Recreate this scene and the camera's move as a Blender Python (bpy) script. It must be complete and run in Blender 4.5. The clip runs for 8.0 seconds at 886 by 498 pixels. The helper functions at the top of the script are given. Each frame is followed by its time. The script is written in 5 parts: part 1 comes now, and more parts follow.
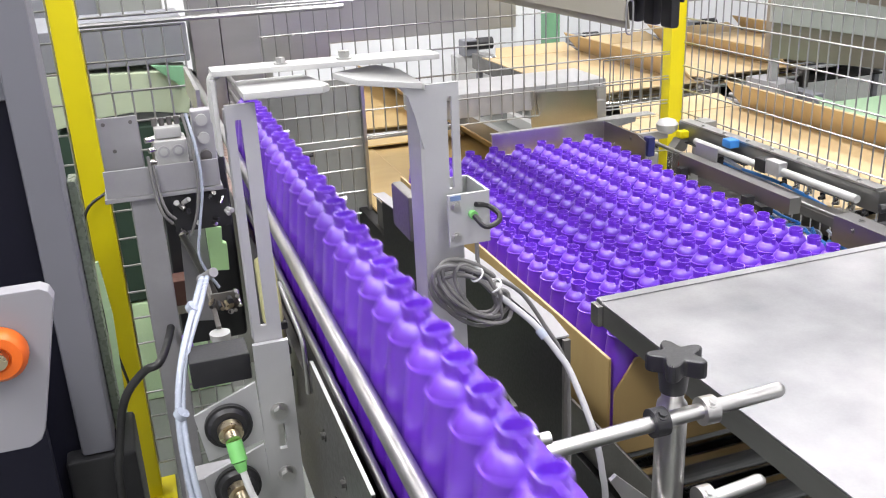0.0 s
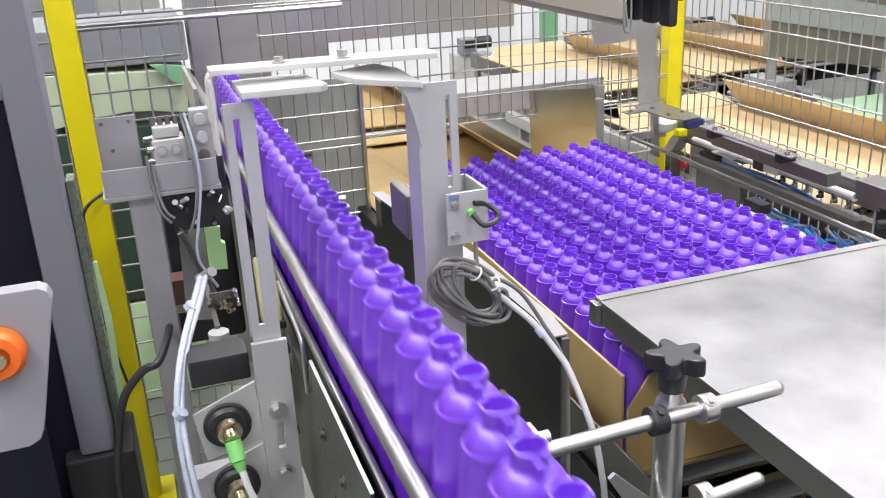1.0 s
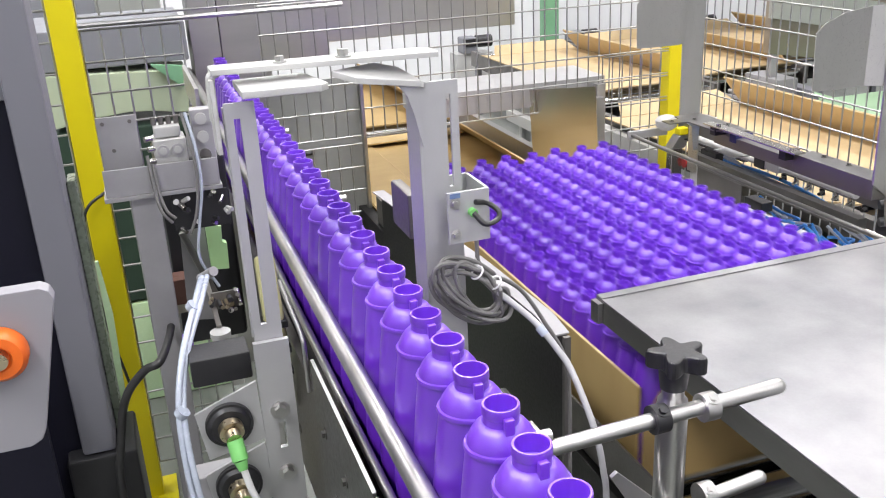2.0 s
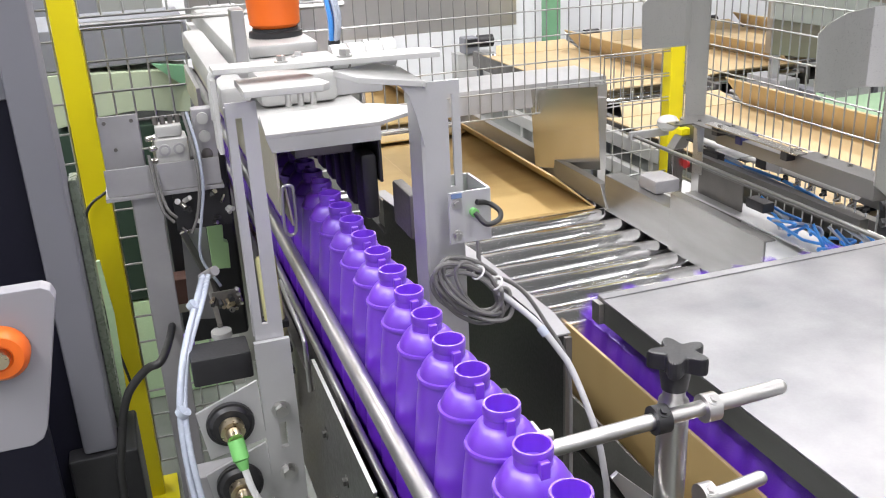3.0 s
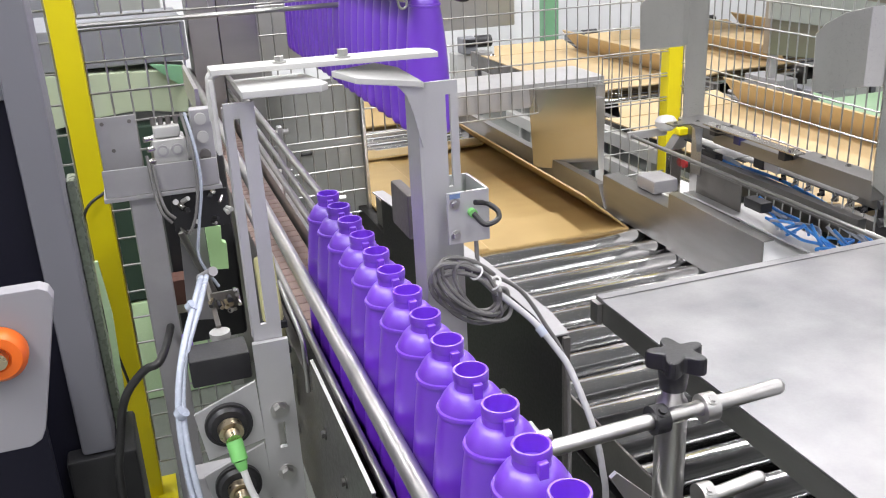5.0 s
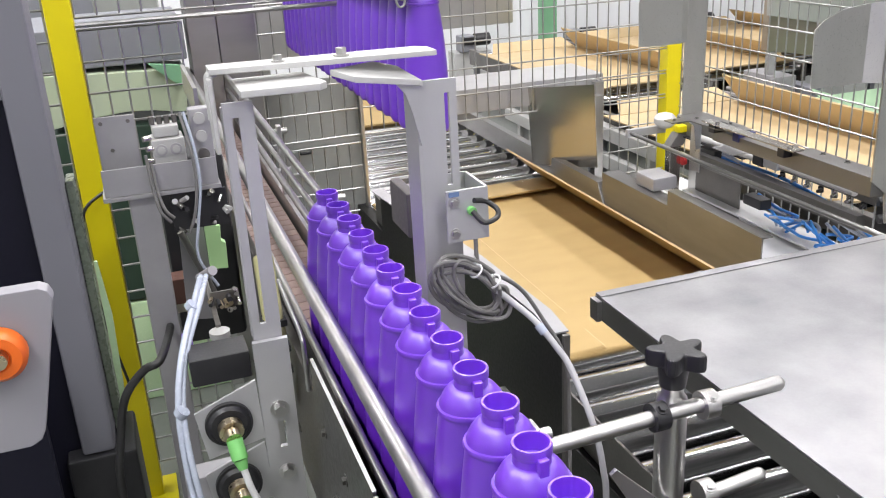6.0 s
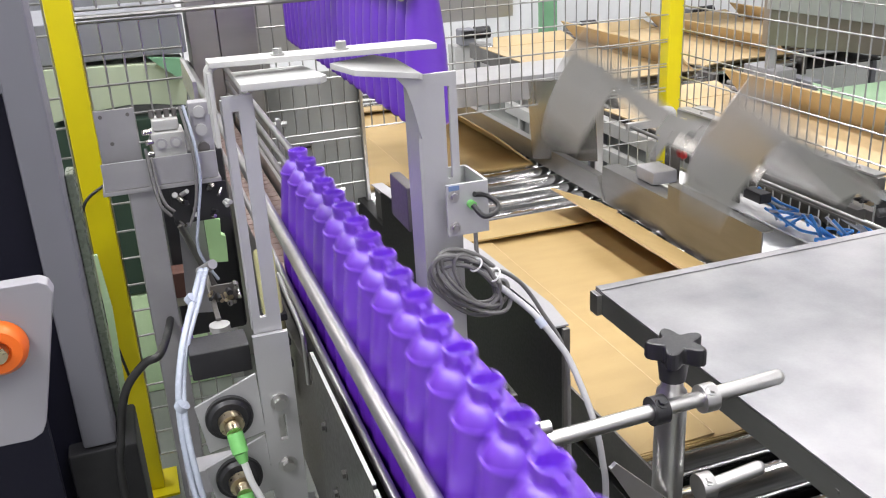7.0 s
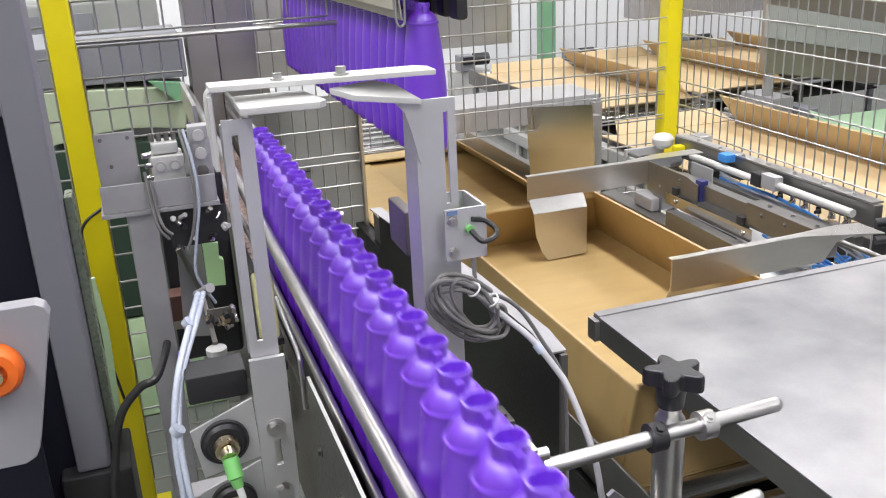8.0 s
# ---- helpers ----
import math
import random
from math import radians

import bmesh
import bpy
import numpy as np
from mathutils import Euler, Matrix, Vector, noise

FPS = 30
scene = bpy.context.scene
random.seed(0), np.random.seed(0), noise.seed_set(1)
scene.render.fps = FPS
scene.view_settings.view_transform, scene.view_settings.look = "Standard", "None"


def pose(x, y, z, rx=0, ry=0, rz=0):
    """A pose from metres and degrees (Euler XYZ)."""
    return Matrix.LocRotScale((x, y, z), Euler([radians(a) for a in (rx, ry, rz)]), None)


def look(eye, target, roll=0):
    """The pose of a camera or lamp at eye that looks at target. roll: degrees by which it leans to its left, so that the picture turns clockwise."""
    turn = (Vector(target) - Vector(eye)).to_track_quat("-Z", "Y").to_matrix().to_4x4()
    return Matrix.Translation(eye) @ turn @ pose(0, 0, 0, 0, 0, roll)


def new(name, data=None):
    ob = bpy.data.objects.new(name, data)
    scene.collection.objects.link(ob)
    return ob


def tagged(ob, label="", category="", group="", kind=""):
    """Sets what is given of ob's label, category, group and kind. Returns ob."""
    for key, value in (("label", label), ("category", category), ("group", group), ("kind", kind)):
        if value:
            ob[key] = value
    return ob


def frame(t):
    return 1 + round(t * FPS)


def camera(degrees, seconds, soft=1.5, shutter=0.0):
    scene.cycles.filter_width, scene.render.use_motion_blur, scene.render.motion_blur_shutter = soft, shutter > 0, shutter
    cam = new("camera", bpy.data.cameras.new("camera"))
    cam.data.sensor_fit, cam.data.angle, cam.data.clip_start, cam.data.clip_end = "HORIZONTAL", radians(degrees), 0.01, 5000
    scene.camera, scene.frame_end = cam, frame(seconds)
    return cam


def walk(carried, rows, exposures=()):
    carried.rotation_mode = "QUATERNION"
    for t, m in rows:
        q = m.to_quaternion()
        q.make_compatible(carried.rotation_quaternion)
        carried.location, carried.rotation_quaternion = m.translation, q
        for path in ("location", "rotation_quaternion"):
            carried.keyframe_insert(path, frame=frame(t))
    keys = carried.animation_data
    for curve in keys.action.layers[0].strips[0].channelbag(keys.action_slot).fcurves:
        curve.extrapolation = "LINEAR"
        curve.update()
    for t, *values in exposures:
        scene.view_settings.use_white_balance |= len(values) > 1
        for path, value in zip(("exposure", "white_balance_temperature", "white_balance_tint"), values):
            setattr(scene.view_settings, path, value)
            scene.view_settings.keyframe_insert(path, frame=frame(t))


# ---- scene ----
# ---- camera ----
cam = camera(52.21, 8.0, 1.1, 0.9)
EYE = Vector((0.0, 0.0, 1.6))


def aim(turn, tilt, lean):
    """Camera pose from compass turn, downward tilt and lean in degrees."""
    a, b = radians(turn), radians(tilt)
    way = Vector((math.sin(a) * math.cos(b), math.cos(a) * math.cos(b), -math.sin(b)))
    return look(EYE, EYE + way, -lean)


walk(cam, [
    (0.0, aim(18.397, 20.968, 2.625)),
    (0.5, aim(18.456, 21.001, 2.718)),
    (1.0, aim(18.487, 21.045, 2.693)),
    (1.5, aim(18.422, 21.106, 2.916)),
    (3.0, aim(18.314, 21.106, 2.807)),
    (3.5, aim(18.365, 21.094, 2.739)),
    (4.0, aim(18.493, 21.093, 2.818)),
    (4.5, aim(18.461, 21.082, 2.797)),
    (6.0, aim(18.462, 21.203, 3.080)),
    (6.5, aim(18.587, 21.517, 3.159)),
    (7.0, aim(18.439, 21.600, 3.071)),
    (7.2, aim(18.450, 21.600, 3.000)),
    (7.3, aim(18.470, 21.490, 2.950)),
    (7.4, aim(18.530, 20.830, 2.850)),
    (7.5, aim(18.570, 20.544, 2.781)),
    (7.6, aim(18.600, 20.380, 2.740)),
    (7.7, aim(18.620, 20.190, 2.700)),
    (8.0, aim(18.657, 20.035, 2.656)),
], exposures=[(0.0, -0.2), (1.5, -0.21), (4.5, -0.32), (7.0, -0.35), (8.0, -0.42)])

# ---- world and light ----
world = bpy.data.worlds.new("hall_air")
scene.world = world
world.use_nodes = True
world.node_tree.nodes["Background"].inputs[0].default_value = (0.85, 0.92, 1.0, 1)
world.node_tree.nodes["Background"].inputs[1].default_value = 0.02

CEILING_LAMPS = [(x, y, w) for y, w in ((-3.6, 60), (-1.0, 60), (2.2, 60), (5.4, 80)) for x in (-2.0, 1.4, 4.8)]
CEILING_LAMPS[3] = (-1.5, -0.6, 140)
CEILING_LAMPS[4] = (1.4, -1.0, 80)
CEILING_LAMPS[9] = (-1.6, 5.4, 120)
CEILING_LAMPS[6] = (-2.5, 1.9, 80)
CEILING_LAMPS[7] = (1.4, 2.2, 150)
CEILING_LAMPS[8] = (4.8, 2.2, 80)
CEILING_LAMPS[10] = (1.4, 5.4, 135)
CEILING_LAMPS[11] = (4.8, 5.4, 130)
for lx, ly, watts in CEILING_LAMPS:
    lamp_data = bpy.data.lights.new("ceiling_tube_light", "AREA")
    lamp_data.shape, lamp_data.size, lamp_data.size_y = "RECTANGLE", 2.6 if lx < -2.3 else 0.5, 2.2
    lamp_data.energy, lamp_data.color = watts, (1.0, 0.965, 0.985)
    lamp = new("ceiling_tube_light", lamp_data)
    lamp.matrix_world = pose(lx, ly, 4.43)


# ---- materials ----
def material(name, colour, rough, metal=0.0, other=None, scale=12.0, stretch=(1, 1, 1), amount=0.5, bump=0.0, bump_scale=150.0, rough_var=0.12, spread=0.0):
    """A surface with colour mottled towards `other`, uneven gloss and fine relief."""
    mat = bpy.data.materials.new(name)
    mat.use_nodes = True
    nodes, links = mat.node_tree.nodes, mat.node_tree.links
    bsdf = nodes["Principled BSDF"]
    coord = nodes.new("ShaderNodeTexCoord")
    mapping = nodes.new("ShaderNodeMapping")
    mapping.inputs["Scale"].default_value = stretch
    links.new(coord.outputs["Object"], mapping.inputs["Vector"])
    big = nodes.new("ShaderNodeTexNoise")
    big.inputs["Scale"].default_value, big.inputs["Detail"].default_value = scale, 6
    fine = nodes.new("ShaderNodeTexNoise")
    fine.inputs["Scale"].default_value, fine.inputs["Detail"].default_value = bump_scale, 4
    for tex in (big, fine):
        links.new(mapping.outputs["Vector"], tex.inputs["Vector"])
    ramp = nodes.new("ShaderNodeMapRange")
    ramp.inputs["From Min"].default_value, ramp.inputs["From Max"].default_value = 0.35, 0.68
    ramp.inputs["To Max"].default_value = amount
    links.new(big.outputs["Fac"], ramp.inputs["Value"])
    mix = nodes.new("ShaderNodeMix")
    mix.data_type = "RGBA"
    mix.inputs["A"].default_value = (*colour, 1)
    mix.inputs["B"].default_value = (*(other or [c * 0.72 for c in colour]), 1)
    links.new(ramp.outputs["Result"], mix.inputs["Factor"])
    last = mix.outputs["Result"]
    if spread:
        info = nodes.new("ShaderNodeObjectInfo")
        vary = nodes.new("ShaderNodeMapRange")
        vary.inputs["To Min"].default_value, vary.inputs["To Max"].default_value = 1 - spread, 1 + spread
        links.new(info.outputs["Random"], vary.inputs["Value"])
        hsv = nodes.new("ShaderNodeHueSaturation")
        links.new(vary.outputs["Result"], hsv.inputs["Value"])
        links.new(last, hsv.inputs["Color"])
        last = hsv.outputs["Color"]
    links.new(last, bsdf.inputs["Base Color"])
    gloss = nodes.new("ShaderNodeMapRange")
    gloss.inputs["To Min"].default_value, gloss.inputs["To Max"].default_value = max(0.03, rough - rough_var), min(1, rough + rough_var)
    links.new(fine.outputs["Fac"], gloss.inputs["Value"])
    links.new(gloss.outputs["Result"], bsdf.inputs["Roughness"])
    bsdf.inputs["Metallic"].default_value = metal
    if bump:
        relief = nodes.new("ShaderNodeBump")
        relief.inputs["Strength"].default_value, relief.inputs["Distance"].default_value = bump, 0.002
        links.new(fine.outputs["Fac"], relief.inputs["Height"])
        links.new(relief.outputs["Normal"], bsdf.inputs["Normal"])
    return mat


PURPLE = material("purple_plastic", (0.15, 0.027, 0.56), 0.4, other=(0.12, 0.021, 0.48), scale=25, bump=0.08, bump_scale=400, rough_var=0.06, spread=0.08)
STEEL = material("brushed_stainless", (0.62, 0.61, 0.60), 0.34, 1.0, other=(0.5, 0.5, 0.49), scale=6, stretch=(1, 8, 1), bump=0.06, bump_scale=260)
PURPLE.node_tree.nodes["Principled BSDF"].inputs["Coat Weight"].default_value = 0.8
PURPLE.node_tree.nodes["Principled BSDF"].inputs["Coat Roughness"].default_value = 0.38
PURPLE.node_tree.nodes["Principled BSDF"].inputs["IOR"].default_value = 1.62
PURPLE.node_tree.nodes["Principled BSDF"].inputs["Specular IOR Level"].default_value = 0.6
# Broad dark mottling paints soft cloudy reflections into the table steel.
TABLE_STEEL = material("table_stainless", (0.43, 0.425, 0.43), 0.46, 0.82, other=(0.17, 0.17, 0.185), scale=3.0, amount=0.85, bump=0.04, bump_scale=180, rough_var=0.08)
ROLLER_STEEL = material("roller_chrome", (0.8, 0.8, 0.81), 0.15, 1.0, other=(0.7, 0.7, 0.71), scale=3, stretch=(1, 4, 4), rough_var=0.02)
ALUMINIUM = material("anodised_aluminium", (0.56, 0.56, 0.565), 0.45, 0.55, other=(0.48, 0.48, 0.485), scale=10, bump=0.05, bump_scale=300)
WHITE_METAL = material("white_powder_coat", (0.56, 0.56, 0.545), 0.45, 0.15, other=(0.46, 0.46, 0.45), scale=7, bump=0.05)
COLUMN_GREY = material("column_grey_paint", (0.175, 0.175, 0.2), 0.45, other=(0.15, 0.15, 0.172), scale=3, bump=0.04)
GREY_PAINT = material("grey_machine_paint", (0.23, 0.235, 0.26), 0.5, 0.0, other=(0.18, 0.185, 0.205), scale=5, bump=0.06)
DARK_STEEL = material("dark_worn_steel", (0.2, 0.19, 0.18), 0.45, 0.7, other=(0.12, 0.115, 0.11), scale=9, bump=0.08)
BLACK_PLASTIC = material("black_plastic", (0.018, 0.018, 0.02), 0.42, other=(0.03, 0.03, 0.032), scale=30, bump=0.08, bump_scale=300)
BLACK_PANEL = material("black_panel", (0.008, 0.008, 0.016), 0.5, other=(0.012, 0.012, 0.022), scale=4)
BLACK_PANEL.node_tree.nodes["Principled BSDF"].inputs["Specular IOR Level"].default_value = 0.2
YELLOW = material("yellow_post_paint", (0.8, 0.68, 0.005), 0.42, other=(0.68, 0.56, 0.01), scale=8, bump=0.05)
WIRE = material("galvanised_wire", (0.48, 0.48, 0.47), 0.34, 0.85, other=(0.36, 0.36, 0.35), scale=20, bump=0.05)
CARD = material("corrugated_card", (0.47, 0.33, 0.135), 0.55, other=(0.39, 0.265, 0.10), scale=5, stretch=(1, 3, 1), bump=0.12, bump_scale=120, rough_var=0.08)
# Same card, lightened: the stronger light on the far trays is in the colour.
CARD_LIT = material("pale_kraft_card", (0.56, 0.43, 0.245), 0.6, other=(0.47, 0.345, 0.18), scale=4, stretch=(1, 3, 1), bump=0.1, bump_scale=120, rough_var=0.08)
CARD_EDGE = material("card_cut_edge", (0.62, 0.45, 0.25), 0.8, other=(0.5, 0.34, 0.17), scale=60, bump=0.1)
BELT = material("chain_belt_plastic", (0.4, 0.29, 0.25), 0.5, other=(0.33, 0.23, 0.2), scale=18, bump=0.06, spread=0.06)
ORANGE = material("orange_paint", (0.85, 0.16, 0.015), 0.38, other=(0.74, 0.13, 0.012), scale=8, bump=0.04)
GREEN_PLASTIC = material("green_plastic", (0.2, 0.55, 0.16), 0.4, other=(0.16, 0.46, 0.13), scale=30)
PALE_GREEN = material("pale_green_sheet", (0.34, 0.5, 0.32), 0.35, other=(0.26, 0.42, 0.25), scale=4, bump=0.03)
GREEN_PAINT = material("green_machine_paint", (0.2, 0.42, 0.24), 0.5, other=(0.15, 0.34, 0.19), scale=6)
CABLE_GREY = material("grey_cable_jacket", (0.17, 0.165, 0.16), 0.5, other=(0.12, 0.12, 0.12), scale=40)
CABLE_LIGHT = material("light_cable_jacket", (0.42, 0.42, 0.43), 0.45, other=(0.35, 0.35, 0.36), scale=40)
CABLE_BLACK = material("black_cable_jacket", (0.02, 0.02, 0.02), 0.45, other=(0.035, 0.035, 0.035), scale=40)
HOSE_CLEAR = material("pale_blue_hose", (0.42, 0.46, 0.54), 0.25, other=(0.33, 0.37, 0.45), scale=40)
HOSE_BLUE = material("blue_hose", (0.06, 0.28, 0.72), 0.35, other=(0.04, 0.2, 0.6), scale=40)
BRASS = material("nickel_brass", (0.66, 0.56, 0.4), 0.3, 1.0, scale=40)
POLISHED = material("polished_stainless", (0.62, 0.6, 0.57), 0.22, 1.0, other=(0.58, 0.56, 0.52), scale=5, bump=0.01, bump_scale=220, rough_var=0.06)
ARM_STEEL = material("satin_stainless", (0.72, 0.71, 0.69), 0.3, 0.95, other=(0.62, 0.61, 0.59), scale=4, stretch=(1, 1, 4), bump=0.02, bump_scale=220, rough_var=0.08)
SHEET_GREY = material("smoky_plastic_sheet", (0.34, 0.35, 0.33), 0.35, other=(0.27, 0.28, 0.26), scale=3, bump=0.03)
PAN_BLACK = material("oily_black_pan", (0.01, 0.01, 0.01), 0.42, other=(0.018, 0.017, 0.016), scale=8, bump=0.04)
PAN_BLACK.node_tree.nodes["Principled BSDF"].inputs["Specular IOR Level"].default_value = 0.3
DEEP_GREEN = material("deep_green_panel", (0.03, 0.06, 0.04), 0.5, other=(0.02, 0.04, 0.028), scale=5)
VALVE_GREY = material("weathered_aluminium", (0.38, 0.375, 0.385), 0.45, 0.4, other=(0.29, 0.285, 0.295), scale=14, bump=0.05)
DULL_TUBE = material("dull_steel_tube", (0.52, 0.51, 0.5), 0.38, 0.9, other=(0.42, 0.41, 0.4), scale=30, bump=0.08, bump_scale=300)
GRIP_GREY = material("pale_grey_casting", (0.46, 0.46, 0.45), 0.5, 0.2, other=(0.37, 0.37, 0.36), scale=9, bump=0.06)
GUIDE_STEEL = material("dull_guide_steel", (0.27, 0.266, 0.258), 0.34, 0.85, other=(0.19, 0.187, 0.18), scale=4, stretch=(1, 1, 5), bump=0.03, bump_scale=240)
COLUMN_STEEL = material("column_stainless", (0.5, 0.49, 0.47), 0.36, 0.9, other=(0.36, 0.355, 0.34), scale=2.5, stretch=(1, 1, 4), bump=0.03, bump_scale=240)
BEIGE = material("beige_plate", (0.5, 0.47, 0.38), 0.45, 0.3, other=(0.42, 0.4, 0.32), scale=6, bump=0.05)
RED_PLASTIC = material("red_plastic", (0.5, 0.03, 0.03), 0.4)
FLOOR_MAT = material("sealed_concrete", (0.2, 0.21, 0.19), 0.45, other=(0.13, 0.14, 0.13), scale=2.5, bump=0.1, bump_scale=60)
CEILING_MAT = material("grey_roof_deck", (0.17, 0.175, 0.18), 0.7, other=(0.13, 0.135, 0.14), scale=1.5)
SIDE_WALL_MAT = material("grey_wall_panel", (0.5, 0.51, 0.52), 0.6, other=(0.42, 0.43, 0.44), scale=1.2, bump=0.04)
WALL_MAT = material("white_wall_panel", (0.85, 0.86, 0.87), 0.6, other=(0.78, 0.79, 0.8), scale=1.2, bump=0.04)
LIME = material("bright_green_cover", (0.46, 0.72, 0.34), 0.4, other=(0.38, 0.62, 0.28), scale=10)
# Bright green glow held in plain colour.
GREEN_GLOW = material("pale_green_glass_sheet", (0.6, 0.8, 0.5), 0.25, other=(0.5, 0.7, 0.42), scale=4)
# Glossy sheet whose green tint is a painted reflection.
REFLECT_GREEN = material("smoky_green_sheet", (0.15, 0.175, 0.135), 0.28, other=(0.115, 0.14, 0.10), scale=3, bump=0.03)
TUB_GREEN = material("milky_green_tub", (0.47, 0.54, 0.385), 0.4, other=(0.38, 0.45, 0.31), scale=5, bump=0.03)
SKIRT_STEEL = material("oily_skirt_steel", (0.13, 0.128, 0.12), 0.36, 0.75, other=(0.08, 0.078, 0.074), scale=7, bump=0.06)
DUSTY_YELLOW = material("dusty_yellow_plastic", (0.42, 0.40, 0.2), 0.6, other=(0.3, 0.29, 0.15), scale=30, bump=0.08)
PANEL_GREY = material("panel_grey_paint", (0.28, 0.275, 0.295), 0.45, other=(0.245, 0.24, 0.26), scale=4, bump=0.04)
# Brown in this stainless is a painted reflection of its surroundings.
BROWN_REFLECT_STEEL = material("tarnished_stainless", (0.34, 0.30, 0.25), 0.34, 0.8, other=(0.27, 0.225, 0.17), scale=2.5, stretch=(1, 1, 3), bump=0.04, bump_scale=200)
NAVY = material("navy_plastic", (0.03, 0.035, 0.16), 0.4, other=(0.02, 0.025, 0.11), scale=30)
BLUE_TAPE = material("blue_label", (0.16, 0.24, 0.42), 0.5)
BROWN_PLASTIC = material("brown_plastic", (0.13, 0.06, 0.045), 0.5, other=(0.09, 0.042, 0.03), scale=20, bump=0.05)
LABEL_WHITE = material("white_label", (0.8, 0.8, 0.8), 0.5)


def glow_material(name, colour, strength):
    mat = bpy.data.materials.new(name)
    mat.use_nodes = True
    bsdf = mat.node_tree.nodes["Principled BSDF"]
    bsdf.inputs["Emission Color"].default_value = (*colour, 1)
    bsdf.inputs["Emission Strength"].default_value = strength
    return mat


TUBE_GLOW = glow_material("tube_glow", (0.93, 0.97, 1.0), 6)

# ---- building helpers ----
BASE = {}


def box(bm, x0, x1, y0, y1, z0, z1, bevel=0.0):
    made = bmesh.ops.create_cube(bm, size=1.0, matrix=Matrix.LocRotScale(((x0 + x1) / 2, (y0 + y1) / 2, (z0 + z1) / 2), None, (abs(x1 - x0), abs(y1 - y0), abs(z1 - z0))))
    if bevel:
        edges = {e for v in made["verts"] for e in v.link_edges}
        bmesh.ops.bevel(bm, geom=list(edges), offset=bevel, segments=2, affect="EDGES", profile=0.5)
    return bm


def prism(bm, outline, push, bevel=0.0):
    """A plate: a closed outline of points pushed along a vector."""
    push = Vector(push)
    a = [bm.verts.new(p) for p in outline]
    b = [bm.verts.new(Vector(p) + push) for p in outline]
    n = len(a)
    faces = [bm.faces.new(a), bm.faces.new(b[::-1])]
    faces += [bm.faces.new((a[i], b[i], b[(i + 1) % n], a[(i + 1) % n])) for i in range(n)]
    bmesh.ops.recalc_face_normals(bm, faces=faces)
    if bevel:
        edges = list({e for f in faces for e in f.edges})
        bmesh.ops.bevel(bm, geom=edges, offset=bevel, segments=2, affect="EDGES", profile=0.5)
    return bm


def slotted(bm, x0, x1, z0, z1, y, thick, slot):
    """An upright plate with a through slot (sx0, sx1, sz0, sz1), facing y."""
    a, b, c, d = slot
    for bx in ((x0, a, z0, z1), (b, x1, z0, z1), (a, b, z0, c), (a, b, d, z1)):
        box(bm, bx[0], bx[1], y, y + thick, bx[2], bx[3])
    bmesh.ops.remove_doubles(bm, verts=bm.verts, dist=1e-5)
    return bm


def rod(bm, p0, p1, r, seg=16, r2=None, caps=True):
    p0, p1 = Vector(p0), Vector(p1)
    d = p1 - p0
    turn = d.to_track_quat("Z", "Y").to_matrix().to_4x4()
    bmesh.ops.create_cone(bm, cap_ends=caps, cap_tris=False, segments=seg, radius1=r, radius2=r if r2 is None else r2, depth=d.length, matrix=Matrix.Translation((p0 + p1) / 2) @ turn)
    return bm


def ball(bm, p, r, seg=12):
    bmesh.ops.create_uvsphere(bm, u_segments=seg, v_segments=max(6, seg // 2), radius=r, matrix=Matrix.Translation(p))
    return bm


def smooth_path(points, steps=8):
    pts = [Vector(p) for p in points]
    pts = [pts[0] * 2 - pts[1]] + pts + [pts[-1] * 2 - pts[-2]]
    out = []
    for i in range(1, len(pts) - 2):
        p0, p1, p2, p3 = pts[i - 1:i + 3]
        for k in range(steps):
            t = k / steps
            out.append(0.5 * ((2 * p1) + (p2 - p0) * t + (2 * p0 - 5 * p1 + 4 * p2 - p3) * t * t + (3 * p1 - p0 - 3 * p2 + p3) * t ** 3))
    return out + [pts[-2]]


def hose(bm, points, r, seg=8, steps=8):
    """A bent tube through the points."""
    pts = smooth_path(points, steps)
    rings, side = [], Vector((0.31, 0.77, 0.55)).normalized()
    for i, p in enumerate(pts):
        way = (pts[min(i + 1, len(pts) - 1)] - pts[max(i - 1, 0)]).normalized()
        side = (side - way * side.dot(way)).normalized()
        up = way.cross(side)
        rings.append([bm.verts.new(p + side * (r * math.cos(a)) + up * (r * math.sin(a))) for a in (2 * math.pi * k / seg for k in range(seg))])
    for a, b in zip(rings, rings[1:]):
        for k in range(seg):
            bm.faces.new((a[k], a[(k + 1) % seg], b[(k + 1) % seg], b[k]))
    bm.faces.new(rings[0][::-1])
    bm.faces.new(rings[-1])
    return bm


def lathe(bm, profile, seg=28, power=2.0):
    """Rings (z, half width, half depth) joined up; both ends closed."""
    rings = []
    for z, a, b in profile:
        ring = []
        for k in range(seg):
            u = 2 * math.pi * k / seg
            c, s = math.cos(u), math.sin(u)
            ring.append(bm.verts.new((a * math.copysign(abs(c) ** (2 / power), c), b * math.copysign(abs(s) ** (2 / power), s), z)))
        rings.append(ring)
    for a, b in zip(rings, rings[1:]):
        for k in range(seg):
            bm.faces.new((a[k], a[(k + 1) % seg], b[(k + 1) % seg], b[k]))
    bm.faces.new(rings[0][::-1])
    bm.faces.new(rings[-1])
    return bm


